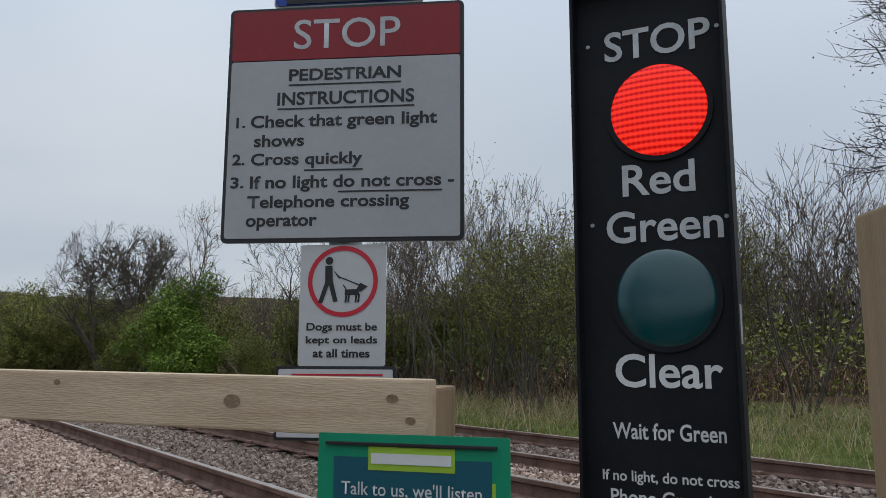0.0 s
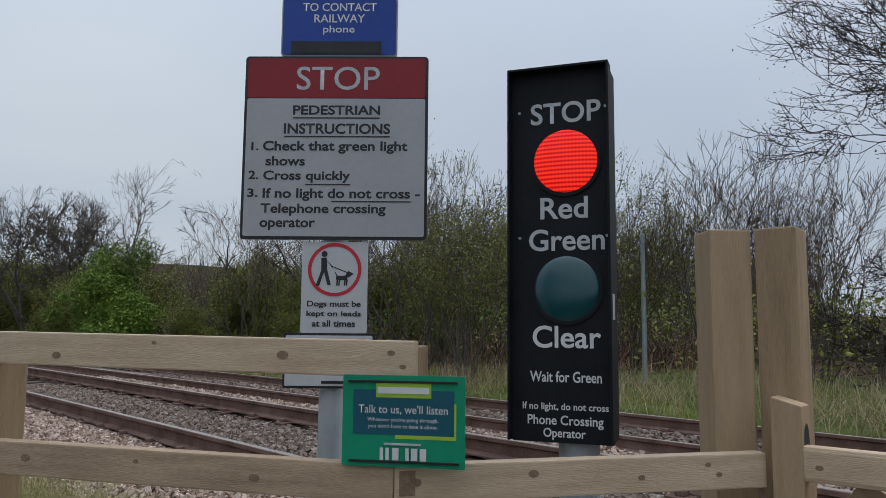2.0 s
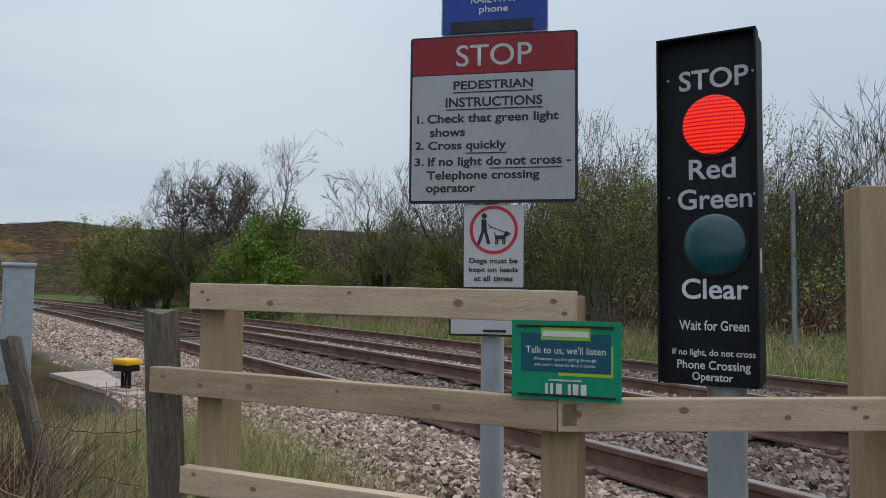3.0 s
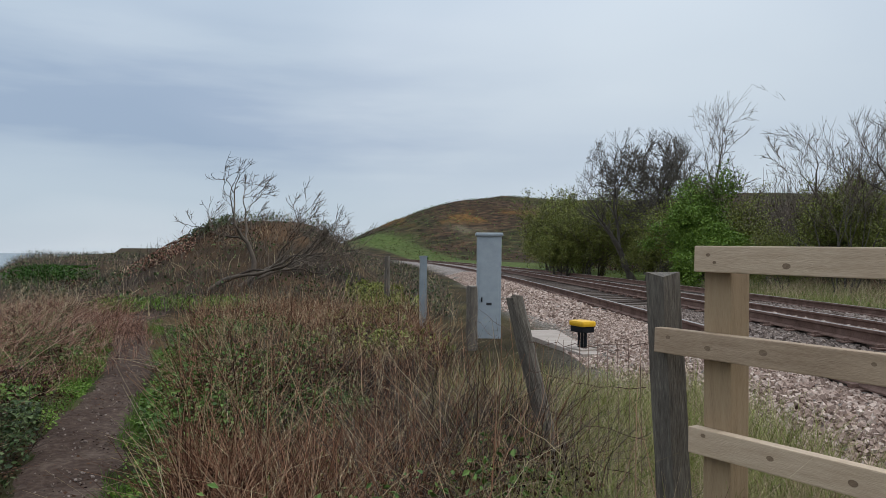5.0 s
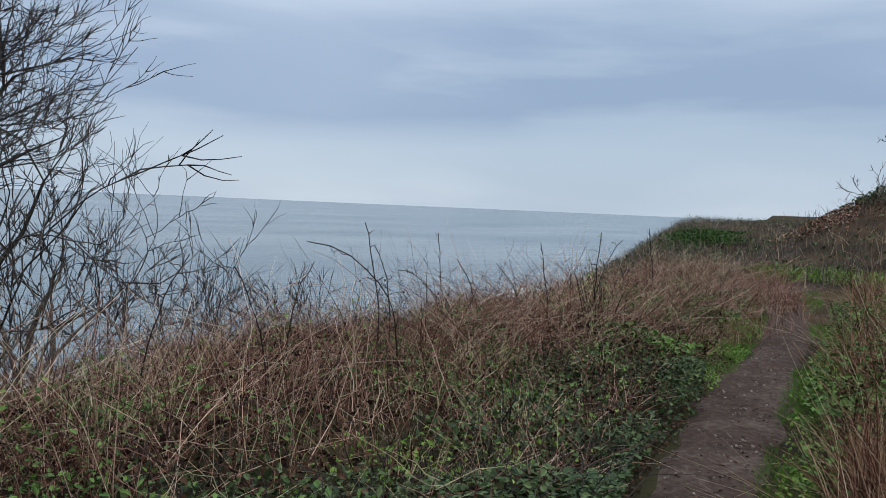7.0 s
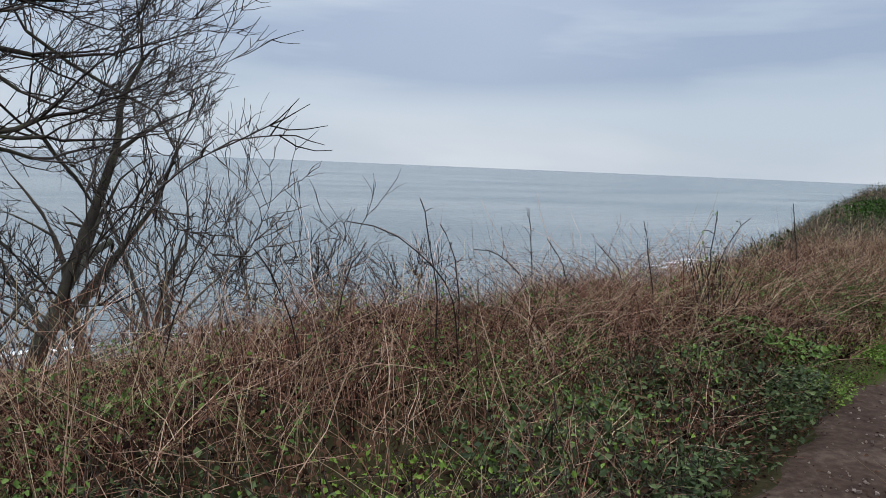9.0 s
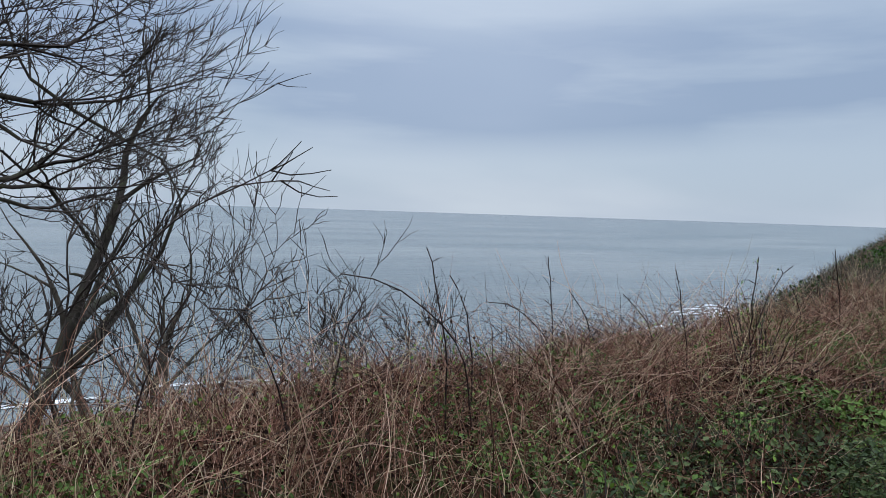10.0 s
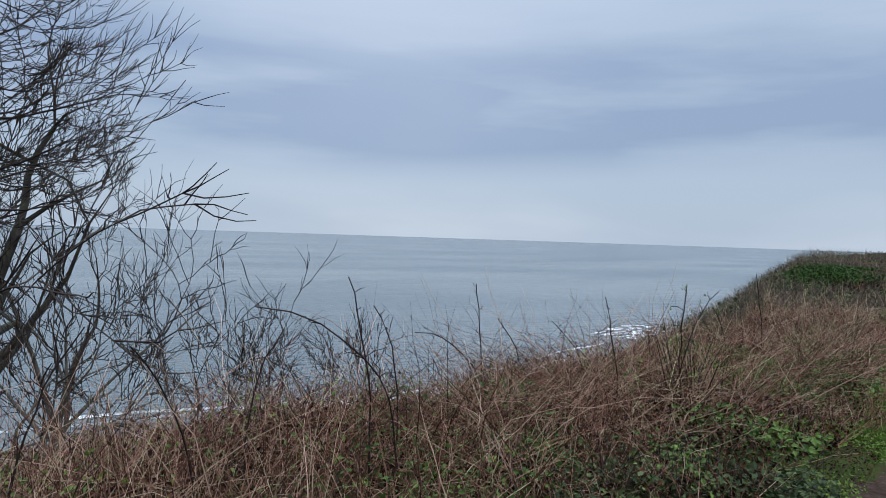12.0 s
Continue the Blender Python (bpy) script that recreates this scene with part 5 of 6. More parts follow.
for a in ((-15.0, -5.95, 0.9, 0.6, 0.42, 2000, LEAF, "low bright green bush at the bend of the path", (0.015, 0.04)), (-15.6, -5.2, 0.8, 0.6, 0.3, 2000, LEAF, "low bright green bush at the bend of the path", (0.015, 0.04)),
          (-15.2, -4.35, 0.8, 0.9, 0.38, 2400, LEAF, "low bright green bush at the bend of the path", (0.015, 0.04)),
          (-26.5, -12.2, 1.5, 1.5, 1.5, 4200, LEAF_DEEP, "rounded deep green gorse bush on the headland", (0.03, 0.07)), (-26.0, -10.0, 1.7, 1.5, 0.6, 3600, LITTER, "dark brown thicket on the headland", (0.03, 0.07)), (-22.5, -7.4, 1.0, 1.2, 0.8, 2200, DEAD_STEM, "reddish dead bracken heap at the foot of the mound", (0.02, 0.05)), (-24.5, -8.3, 1.6, 1.2, 0.7, 2600, BRAMBLE_LEAF, "dark thicket at the foot of the mound", (0.03, 0.07)), (-18.2, -0.9, 1.6, 0.8, 1.0, 2600, LEAF_OLIVE, "olive green bush beside the line", (0.02, 0.05)), (-14.5, -0.6, 1.4, 0.7, 0.9, 2000, LEAF_OLIVE, "olive green bush beside the line", (0.02, 0.045)),
          (-27, -7.6, 2.4, 1.6, 0.7, 2000, BRAMBLE_LEAF, "dark gorse thicket below the mound", (0.04, 0.09)), (-24, -5.6, 2.0, 2.4, 0.5, 2600, LITTER, "brown dead scrub on the mound", (0.015, 0.035)),
          (-8.2, -0.8, 1.2, 0.9, 0.8, 1600, LEAF_OLIVE, "olive green bush in the verge", (0.015, 0.04)), (-11.5, -1.2, 1.3, 0.9, 0.7, 1400, LEAF_OLIVE, "olive green bush in the verge", (0.015, 0.04)),
          (-3.1, -0.95, 0.55, 0.45, 0.55, 1000, LEAF_OLIVE, "low green bramble clump in the verge", (0.008, 0.02)), (-4.3, -1.5, 0.6, 0.5, 0.5, 1000, BRAMBLE_LEAF, "low dark bramble clump in the verge", (0.010, 0.024)),
          (-2.5, -1.45, 0.45, 0.4, 0.45, 900, BRAMBLE_LEAF, "low dark bramble clump in the verge", (0.010, 0.022)), (-5.6, -2.2, 0.7, 0.5, 0.45, 1000, LEAF, "low green bramble clump in the verge", (0.008, 0.02)), (-6.8, -1.6, 0.8, 0.6, 0.55, 1000, LEAF_OLIVE, "low green bramble clump in the verge", (0.010, 0.024)),
          (-4.3, -3.75, 0.8, 0.5, 0.45, 1500, BRAMBLE_LEAF, "dark ivy and bramble clump on the bank", (0.012, 0.028)), (-3.0, -3.35, 0.7, 0.5, 0.42, 1400, BRAMBLE_LEAF, "dark ivy and bramble clump on the bank", (0.012, 0.028)), (-2.0, -3.3, 0.6, 0.5, 0.36, 900, LEAF, "fresh green bramble clump on the bank", (0.008, 0.02)),
          (-5.9, -3.95, 0.6, 0.35, 0.35, 900, LEAF, "fresh green bramble clump on the bank", (0.008, 0.02)), (-1.0, -3.6, 0.7, 0.5, 0.36, 1000, BRAMBLE_LEAF, "dark ivy and bramble clump on the bank", (0.012, 0.028)),
          (-5.75, -4.55, 0.30, 0.3, 0.9, 260, LEAF_OLIVE, "leafy young bush standing at the brink", (0.008, 0.02)), (-9.0, -5.3, 0.6, 0.4, 0.6, 400, LEAF_OLIVE, "leafy young bush standing at the brink", (0.01, 0.025))):
    shrub(*a)


# ------------------------------------------------------------------ trees
def grow(rng, p, d, length, radius, level, o, spec):
    """One branch, the two or three that it forks into at its end, and short shoots from its sides."""
    top = spec["levels"]
    n = 5 if level == 0 else 4 if level < top - 1 else 3
    pts, rad = [p.copy()], [radius]
    end = radius * (0.72 if level < top else 0.4)
    lift = spec["lift"][min(level, len(spec["lift"]) - 1)]
    for i in range(n):
        d = unit(d + rng.normal(0, spec["wobble"], 3) + np.array(spec["wind"]) * 0.12 + np.array([0, 0, lift]))
        p = p + d * (length / n)
        pts.append(p.copy())
        rad.append(radius + (end - radius) * (i + 1) / n)
    o.append((level, np.array(pts), np.array(rad)))
    if level >= top:
        return

    def off(ax, sp):
        side = unit(np.cross(ax, rng.normal(0, 1, 3)))
        return unit(ax * math.cos(sp) + side * math.sin(sp))
    forks = 3 if rng.uniform() < spec["three"] else 2
    for k in range(forks):
        sp = spec["spread"] * (rng.uniform(0.25, 0.6) if k == 0 else rng.uniform(0.8, 1.3))
        grow(rng, p, off(d, sp), length * spec["ratio"] * rng.uniform(0.75, 1.2), max(end * (0.85 if k == 0 else 0.62), spec["thin"]), level + 1, o, spec)
    shoots = spec["side"] if level >= spec["bare"] else 0
    for k in range(shoots):
        t = rng.uniform(0.25, 0.95) * n
        i = min(int(t), n - 1)
        at = pts[i] + (pts[i + 1] - pts[i]) * (t - i)
        up = min(top, level + 2 + int(rng.integers(0, 2)))
        grow(rng, at, off(unit(pts[i + 1] - pts[i]), spec["spread"] * rng.uniform(1.0, 1.7)), length * spec["ratio"] ** 2 * rng.uniform(0.5, 1.0), max(end * 0.4, spec["thin"]), up, o, spec)


def tubes(branches, sides):
    V, Q, off = [], [], 0
    ang = np.linspace(0, 2 * np.pi, sides, endpoint=False)
    for k in sorted({len(b[1]) for b in branches}):
        bs = [b for b in branches if len(b[1]) == k]
        pts, rad = np.stack([b[1] for b in bs]), np.stack([b[2] for b in bs])
        t = unit(np.gradient(pts, axis=1))
        ref = np.where(np.abs(t[..., 2:3]) > 0.9, np.array([1.0, 0, 0]), np.array([0, 0, 1.0]))
        u = unit(np.cross(t, ref))
        v = np.cross(t, u)
        ring = u[:, :, None, :] * np.cos(ang)[None, None, :, None] + v[:, :, None, :] * np.sin(ang)[None, None, :, None]
        vv = pts[:, :, None, :] + ring * rad[:, :, None, None]
        idx = np.arange(len(bs) * k * sides).reshape(len(bs), k, sides) + off
        nx = np.roll(idx, -1, axis=2)
        Q.append(np.stack([idx[:, :-1], nx[:, :-1], nx[:, 1:], idx[:, 1:]], -1).reshape(-1, 4))
        V.append(vv.reshape(-1, 3))
        off += len(bs) * k * sides
    return np.concatenate(V), np.concatenate(Q)


def tree(seed, x, y, z, spec, label, trunks=1, leaf=None, bark=BARK, twig=TWIG, name="bare_tree"):
    rng = np.random.default_rng(seed)
    o, ids = [], []
    for k in range(trunks):
        a = rng.uniform(0, 6.28) if trunks > 1 else 0
        lean = spec.get("lean", 0.12) * (1 if trunks > 1 else 0.3)
        d = unit(np.array([math.cos(a) * lean, math.sin(a) * lean, 1.0]) + np.array(spec.get("tip", (0, 0, 0))))
        grow(rng, np.array([math.cos(a), math.sin(a), 0]) * (0.12 * trunks ** 0.5 if trunks > 1 else 0) + np.array([0, 0, -0.3]), d, spec["height"] * spec.get("trunk", 0.4) * rng.uniform(0.8, 1.15), spec["radius"] * rng.uniform(0.75, 1.1), 0, o, spec)
        o[len(ids):] = [(*b, k) for b in o[len(ids):]]
        ids += [k] * (len(o) - len(ids))
    if "dome" in spec:
        # a rounded crown: what would start past the crown's bounds is left off
        k = spec["height"] / np.percentile(np.concatenate([b[1][:, 2] for b in o]), spec.get("fill", 92))
        wide_, tall_, mid_ = (s * spec["height"] for s in spec["dome"])
        c, r = np.array([0, 0, mid_]), np.array([wide_, wide_ * spec.get("deep", 1.0), tall_])

        def taper(pts):
            """Branches thin out towards the crown's bounds."""
            q = np.linalg.norm((pts - c) / r, axis=1)
            return np.where(pts[:, 2] > mid_ * 0.5, np.clip((1.0 - q) / 0.5, 0.14, 1), 1)

        def inside(p):
            q = (p - c) / r
            return np.linalg.norm(q) < 0.92 + 0.1 * math.sin(q[0] * 5 + seed) * math.sin(q[2] * 4 + q[1] * 3 + seed)
        o = [(lv, pts * k, np.maximum(rad * k * taper(pts * k), spec["thin"] * 0.45), i) for lv, pts, rad, i in o if lv < 2 or inside(pts[0] * k) and inside(pts[len(pts) // 2] * k)]
    else:
        k = spec["height"] / max(b[1][:, 2].max() for b in o)
        o = [(lv, pts * k, np.maximum(rad * k, spec["thin"] * 0.45), i) for lv, pts, rad, i in o]
    t = thing(name, pose(x, y, z), label, "tree", "trees")
    for i in range(trunks):
        v, q = tubes([b for b in o if b[0] <= 2 and b[3] == i], 6)
        fast_mesh("trunk", v, q, bark, t, True)
    v, q = tubes([b for b in o if b[0] > 2], 3)
    tagged(fast_mesh("crown", v, q, twig, t), kind="stuff")
    if leaf:
        mat, per, size, lv = leaf
        ends = np.concatenate([b[1][1:] for b in o if b[0] >= lv])
        n = len(ends) * per
        c = np.repeat(ends, per, 0) + rng.normal(0, spec.get("puff", 0.12), (n, 3))
        v, q = leaf_arrays(rng, c, rng.uniform(*size, n), 0.2)
        tagged(fast_mesh("foliage", v, q, mat, t), kind="stuff")
    return t


ROUND = dict(levels=8, dome=(0.5, 0.55, 0.5), fill=98, three=0.6, side=1, bare=1, spread=0.52, ratio=0.80, lift=(0.02, 0.02, 0.01, 0.01, 0.02), wobble=0.10, wind=(0, 0, 0), thin=0.010, height=8.6, radius=0.15, trunk=0.17, lean=0.6)
VASE = dict(levels=6, three=0.2, side=1, bare=1, spread=0.42, ratio=0.78, lift=(0.08, 0.07, 0.06, 0.05), wobble=0.09, wind=(0, 0, 0), thin=0.008, height=6.2, radius=0.05, trunk=0.3, lean=0.3)
BUSHY = dict(levels=7, three=0.4, side=1, bare=1, spread=0.6, ratio=0.78, lift=(0.05, 0.04, 0.04, 0.04), wobble=0.12, wind=(0, 0, 0), thin=0.008, height=4.8, radius=0.06, trunk=0.24, lean=0.5, puff=0.14)
WIND = dict(levels=7, three=0.3, side=2, bare=2, spread=0.6, ratio=0.77, lift=(-0.02, 0.02, 0.06, 0.10, 0.14), wobble=0.22, wind=(0.0, 0.55, 0.0), thin=0.006, height=3.3, radius=0.10, trunk=0.24, lean=0.2, tip=(0, 1.3, -0.1))
SEA_TREE = dict(levels=7, dome=(0.31, 0.62, 0.5), fill=97, deep=0.9, three=0.3, side=2, bare=2, spread=0.68, ratio=0.76, lift=(0.05, 0.03, 0.03, 0.05, 0.10), wobble=0.19, wind=(0, 0, 0.0), thin=0.008, height=11.0, radius=0.16, trunk=0.26, lean=0.3)
BOUGH = dict(levels=7, three=0.25, side=2, bare=1, spread=0.5, ratio=0.78, lift=(0, 0.0, 0.01, 0.03, 0.07, 0.12), wobble=0.15, wind=(-0.5, 0, 0), thin=0.0065)
WIDE = dict(levels=8, three=0.35, side=2, bare=2, spread=0.6, ratio=0.78, lift=(0.03, 0.0, -0.01, 0.0, 0.03, 0.06), wobble=0.18, wind=(-0.3, 0, 0), thin=0.008, height=10.0, radius=0.2, trunk=0.2, lean=0.5)

# seaward trees on the slope below the brink
tree(21, -1.6, -14.2, gz(-1.6, -14.2), dict(SEA_TREE, radius=0.17, side=1), "tall bare multi-stemmed tree rooted on the sea slope", 4, bark=BARK_MOSS)
tree(22, -3.3, -12.7, gz(-3.3, -12.7), dict(SEA_TREE, height=7.4, dome=(0.27, 0.6, 0.5), radius=0.09, spread=0.5), "slender bare multi-stemmed tree rooted on the sea slope", 3)


def spreading_tree(seed, x, y, boughs, height, label):
    """An upright trunk with long near-level boughs; boughs: height, direction on plan in degrees, length of the first piece, rise."""
    rng = np.random.default_rng(seed)
    z = gz(x, y)
    o = []
    zs = np.linspace(-0.3, height, 7)
    trunk = np.stack([0.12 * np.sin(zs * 0.9), 0.1 * np.sin(zs * 0.7 + 1), zs], -1)
    o.append((0, trunk, np.linspace(0.17, 0.05, 7)))
    for h, az, ln, rise in boughs:
        i = np.argmin(np.abs(zs - h))
        d = unit(np.array([math.cos(radians(az)), math.sin(radians(az)), rise]))
        spec = dict(BOUGH, wind=(0.5 * d[0], 0.5 * d[1], 0))
        grow(rng, trunk[i], d, ln, 0.075 if h < height * 0.8 else 0.05, 1, o, spec)
    t = thing("bare_tree", pose(x, y, z), label, "tree", "trees")
    v, q = tubes([b for b in o if b[0] <= 2], 6)
    fast_mesh("trunk", v, q, BARK_MOSS, t, True)
    v, q = tubes([b for b in o if b[0] > 2], 3)
    fast_mesh("crown", v, q, TWIG, t)


spreading_tree(23, 0.6, -11.4, ((4.0, 178, 1.35, 0.25), (4.9, 190, 1.45, 0.16), (5.6, 170, 1.3, 0.2), (6.2, 184, 1.35, 0.12), (6.9, 176, 1.3, 0.22), (7.4, 200, 1.2, 0.3), (5.2, 20, 1.2, 0.3), (6.0, 270, 1.2, 0.3)), 8.0, "large bare mossy tree with long level boughs on the sea slope")
for k, (x, y, h) in enumerate(((-5.0, -12.2, 5.4), (-5.9, -11.6, 4.0), (-4.4, -10.4, 3.0), (-2.4, -9.8, 2.8), (-6.7, -10.8, 2.4))):
    tree(30 + k, x, y, gz(x, y), dict(VASE, height=h, radius=0.03, levels=5, lean=0.45, thin=0.006, wobble=0.17, spread=0.5, ratio=0.76), "thin bare sapling rising behind the brink", 3, name="sapling")


def bramble_cane(seed, x, y, height, az, arch, label, leafy=False, r=0.006):
    """One long cane that rises, bows over towards az and carries short kinked spurs, some with withered leaves."""
    rng = np.random.default_rng(seed)
    n = 11
    a = radians(az)
    s = np.linspace(0, 1, n)
    run = arch * height * s ** 2.2
    rise = height * (s * 1.25 - 0.25 * s ** 2) * (1 - 0.28 * max(0.0, arch - 0.3) * s ** 4)
    pts = np.stack([np.cos(a) * run, np.sin(a) * run, rise], -1) + np.cumsum(rng.normal(0, 0.008, (n, 3)), 0)
    pts[0] = (0, 0, -0.05)
    t = thing("bramble_cane", pose(x, y, gz(x, y)), label, "bramble", "canes at the brink")
    v, q = tubes([(0, pts, np.linspace(r, r * 0.5, n))], 5)
    fast_mesh("cane", v, q, TWIG_DARK, t)
    ends = []
    for k in range(int(5 + height * 6)):
        i = 3 + k % (n - 4)
        d = unit(rng.normal(0, 1, 3) * np.array([1, 1, 0.6]) + np.array([0, 0, 0.7]))
        ln = rng.uniform(0.04, 0.13) * height * (1.6 - 0.1 * i)
        sp = np.stack([pts[i] + d * ln * f + rng.normal(0, 0.012, 3) * (f > 0) for f in (0, 0.35, 0.7, 1.0)])
        v, q = tubes([(0, sp, np.linspace(r * 0.5, r * 0.25, 4))], 3)
        fast_mesh("spur", v, q, TWIG_DARK, t)
        ends += [sp[-1], sp[2]]
    if leafy:
        c = np.array(ends)[::2] if leafy is LITTER else np.repeat(np.array(ends), 2, 0)
        v, q = leaf_arrays(rng, c + rng.normal(0, 0.012, c.shape), rng.uniform(0.006, 0.016, len(c)), 0.3)
        tagged(fast_mesh("leaves", v, q, leafy, t), "small leaves", kind="stuff")


for k, (x, y, h, az, arch, lf) in enumerate(((-3.25, -4.65, 1.2, 0, 0.7, LITTER), (-3.1, -4.7, 1.16, 0, 0.12, None), (-4.6, -5.5, 1.0, 30, 0.1, None), (-4.55, -5.4, 0.82, 0, 0.8, LITTER), (-3.5, -5.0, 0.98, 0, 0.24, None),
                                       (-5.45, -4.5, 1.06, 180, 0.45, BRAMBLE_LEAF), (-5.27, -4.3, 1.15, 90, 0.05, LEAF), (-5.15, -4.7, 0.95, 10, 0.2, None), (-7.6, -4.9, 1.1, 0, 0.2, None), (-5.45, -5.2, 0.78, 0, 0.5, None), (-4.8, -5.2, 0.8, 0, 0.35, None),
                                       (-7.3, -5.1, 0.75, 0, 0.35, None), (-2.55, -5.0, 0.85, 160, 0.2, None), (-2.2, -4.7, 0.95, 20, 0.35, None), (-1.5, -4.9, 0.9, 180, 0.3, None), (-0.8, -5.0, 1.0, 30, 0.3, None), (0.2, -5.1, 1.0, 200, 0.35, None))):
    bramble_cane(170 + k, x, y, h, az, arch, "long dark bramble cane bowing over at the brink" if arch > 0.3 else "upright dark bramble cane at the brink", lf)
SEA_SHRUB = dict(levels=6, three=0.15, side=1, bare=1, spread=0.55, ratio=0.76, lift=(0.04, 0.05, 0.06, 0.06, 0.06), wobble=0.2, wind=(0, 0, 0), thin=0.0062, height=5.4, radius=0.05, trunk=0.28, lean=0.7)
for k, (x, y, h) in enumerate(((-0.6, -10.8, 4.6), (-1.8, -11.4, 4.6), (-2.7, -11.2, 2.9))):
    tree(60 + k, x, y, gz(x, y), dict(SEA_SHRUB, height=h), "bare multi-stemmed shrub below the brink", 2, name="bare_shrub")
# leaning tree by the mound
tree(41, -18.2, -5.2, gz(-18.2, -5.2), dict(WIND, height=3.3, levels=7, side=1, wobble=0.19, wind=(0.0, 0.6, 0.0), tip=(0, 2.2, -0.1), lift=(-0.02, 0.02, 0.05, 0.07, 0.08), thin=0.006, trunk=0.3), "wind-bent bare hawthorn leaning away from the sea", 3, bark=TWIG_PALE, twig=TWIG_PALE)

# wood across the line
tree(51, -37.4, 13.2, gz(-37.4, 13.2), dict(ROUND, height=8.2, thin=0.011), "dark rounded bare tree beyond the tracks", 4, twig=BARK)
tree(52, -29.6, 13.2, gz(-29.6, 13.2), dict(BUSHY, height=5.3), "bushy tree in bright spring leaf beyond the tracks", 6, leaf=(LEAF, 3, (0.035, 0.075), 4), name="leafy_tree")
bare = tree(53, -31.2, 17.0, gz(-31.2, 17.0), dict(ROUND, height=9.6, spread=0.48, thin=0.010), "pale bare spreading tree beyond the tracks", 2, twig=TWIG_PALE)
vase = tree(54, -12.4, 14.2, gz(-12.4, 14.2), dict(VASE, height=7.2), "slim multi-stemmed tree with first olive leaves", 8, leaf=(LEAF_OLIVE, 1, (0.022, 0.042), 5), twig=TWIG_PALE, name="budding_tree")
thin = tree(55, -7.2, 17.3, gz(-7.2, 17.3), dict(VASE, height=6.4, spread=0.5), "bare multi-stemmed tree at the edge of the wood", 6, twig=TWIG_PALE)
scrubby = tree(56, -41.5, 9.6, gz(-41.5, 9.6), dict(BUSHY, height=4.6), "olive budding scrub tree beside the line", 6, leaf=(LEAF_OLIVE, 1, (0.03, 0.06), 5), twig=TWIG_PALE, name="budding_tree")
wide = tree(57, 1.8, 16.4, gz(1.8, 16.4), WIDE, "large bare spreading tree with dark buds on its twigs", 3, leaf=(TWIG, 1, (0.014, 0.03), 8))
WR = random.Random(5)


def again(ob, x, y, s):
    m = pose(x, y, gz(x, y) - 0.05, 0, 0, WR.uniform(0, 360))
    c = copy_thing(ob, m)
    c.scale = (s, s, s)


for ob, x, y, s in ((scrubby, -46, 10.8, 1.25), (scrubby, -50, 11.2, 1.3), (scrubby, -43.5, 12.2, 1.3), (scrubby, -41.0, 10.6, 0.9), (scrubby, -34.0, 12.4, 0.95), (scrubby, -55, 12.5, 1.45), (scrubby, -60, 13.5, 1.4), (bare, -48, 17.0, 0.85), (scrubby, -53, 17.5, 1.3), (bare, -60, 19.0, 0.9), (scrubby, -46, 20.0, 1.4), (scrubby, -67, 19.0, 1.5), (scrubby, -38.5, 16.5, 1.35), (scrubby, -75, 21.0, 1.6),
                    (bare, -27.0, 19.5, 0.85), (bare, -22.5, 19.0, 0.92), (thin, -24.5, 15.5, 1.05), (thin, -20.5, 16.5, 1.2), (thin, -18.0, 16.0, 1.15), (thin, -15.6, 15.8, 1.1),
                    (vase, -10.4, 14.6, 0.95), (vase, -13.8, 15.4, 1.02), (vase, -9.2, 16.6, 0.9), (thin, -5.2, 18.6, 0.95), (scrubby, -28.0, 17.5, 1.0), (scrubby, -25.0, 17.2, 0.9), (scrubby, -22.0, 16.4, 0.85), (scrubby, -33.0, 21.0, 1.3), (scrubby, -19.5, 19.0, 0.95),
                    (scrubby, -26.0, 14.2, 0.6), (scrubby, -17.0, 18.5, 0.75), (bare, 4.5, 22.0, 0.9), (bare, 9.0, 19.5, 0.9), (scrubby, 2.8, 21.0, 0.8)):
    again(ob, x, y, s)

# undergrowth that fills the wood
WOOD = (-62, 14, lambda x: np.maximum(track_y(x) + 9.5, 11.0), lambda x: track_y(x) + 24)
thicket("wood_stems", TWIG_PALE, 9000, (-62, -9, WOOD[2], WOOD[3]), (0.7, 2.1), 0.35, (0.0, 0.4), (0.006, 0.02), "bare brown undergrowth filling the wood", "undergrowth", 0.4, 2.0, (0, 0.3), 3, 0.03)
thicket("wood_brambles", DEAD_STEM, 8000, (-62, -9, WOOD[2], WOOD[3]), (0.6, 1.8), 0.6, (0.1, 0.6), (0.005, 0.014), "dead brambles along the edge of the wood", "undergrowth", 0.5, 6.0, (0, 0.2), 3, 0.03)
foliage("wood_leaves", LEAF_OLIVE, 30000, WOOD, (0.1, 2.2), (0.03, 0.09), "sparse olive spring leaves in the undergrowth", "undergrowth", 0.7, 4.0)
foliage("ivy_leaves", VERGE_LEAF, 16000, (-62, -11, WOOD[2], WOOD[3]), (0.0, 1.9), (0.04, 0.11), "dark ivy and bramble leaves under the trees", "undergrowth", 0.7, 1.0)
HILL = (-430, -150, lambda x: track_y(x) + 6, lambda x: track_y(x) + 130)
foliage("hill_heather", LITTER, 30000, HILL, (0.0, 0.25), (0.06, 0.2), "dark brown heather over the far hill", "heather", 1.1, 2.0, 1.0)
foliage("hill_gorse", VERGE_LEAF, 9000, HILL, (0.0, 0.5), (0.08, 0.32), "olive gorse dotted over the far hill", "gorse", 1.4, 5.0, 0.6)
far_wood = (-130, -10, lambda x: track_y(x) + 23, lambda x: track_y(x) + 36)
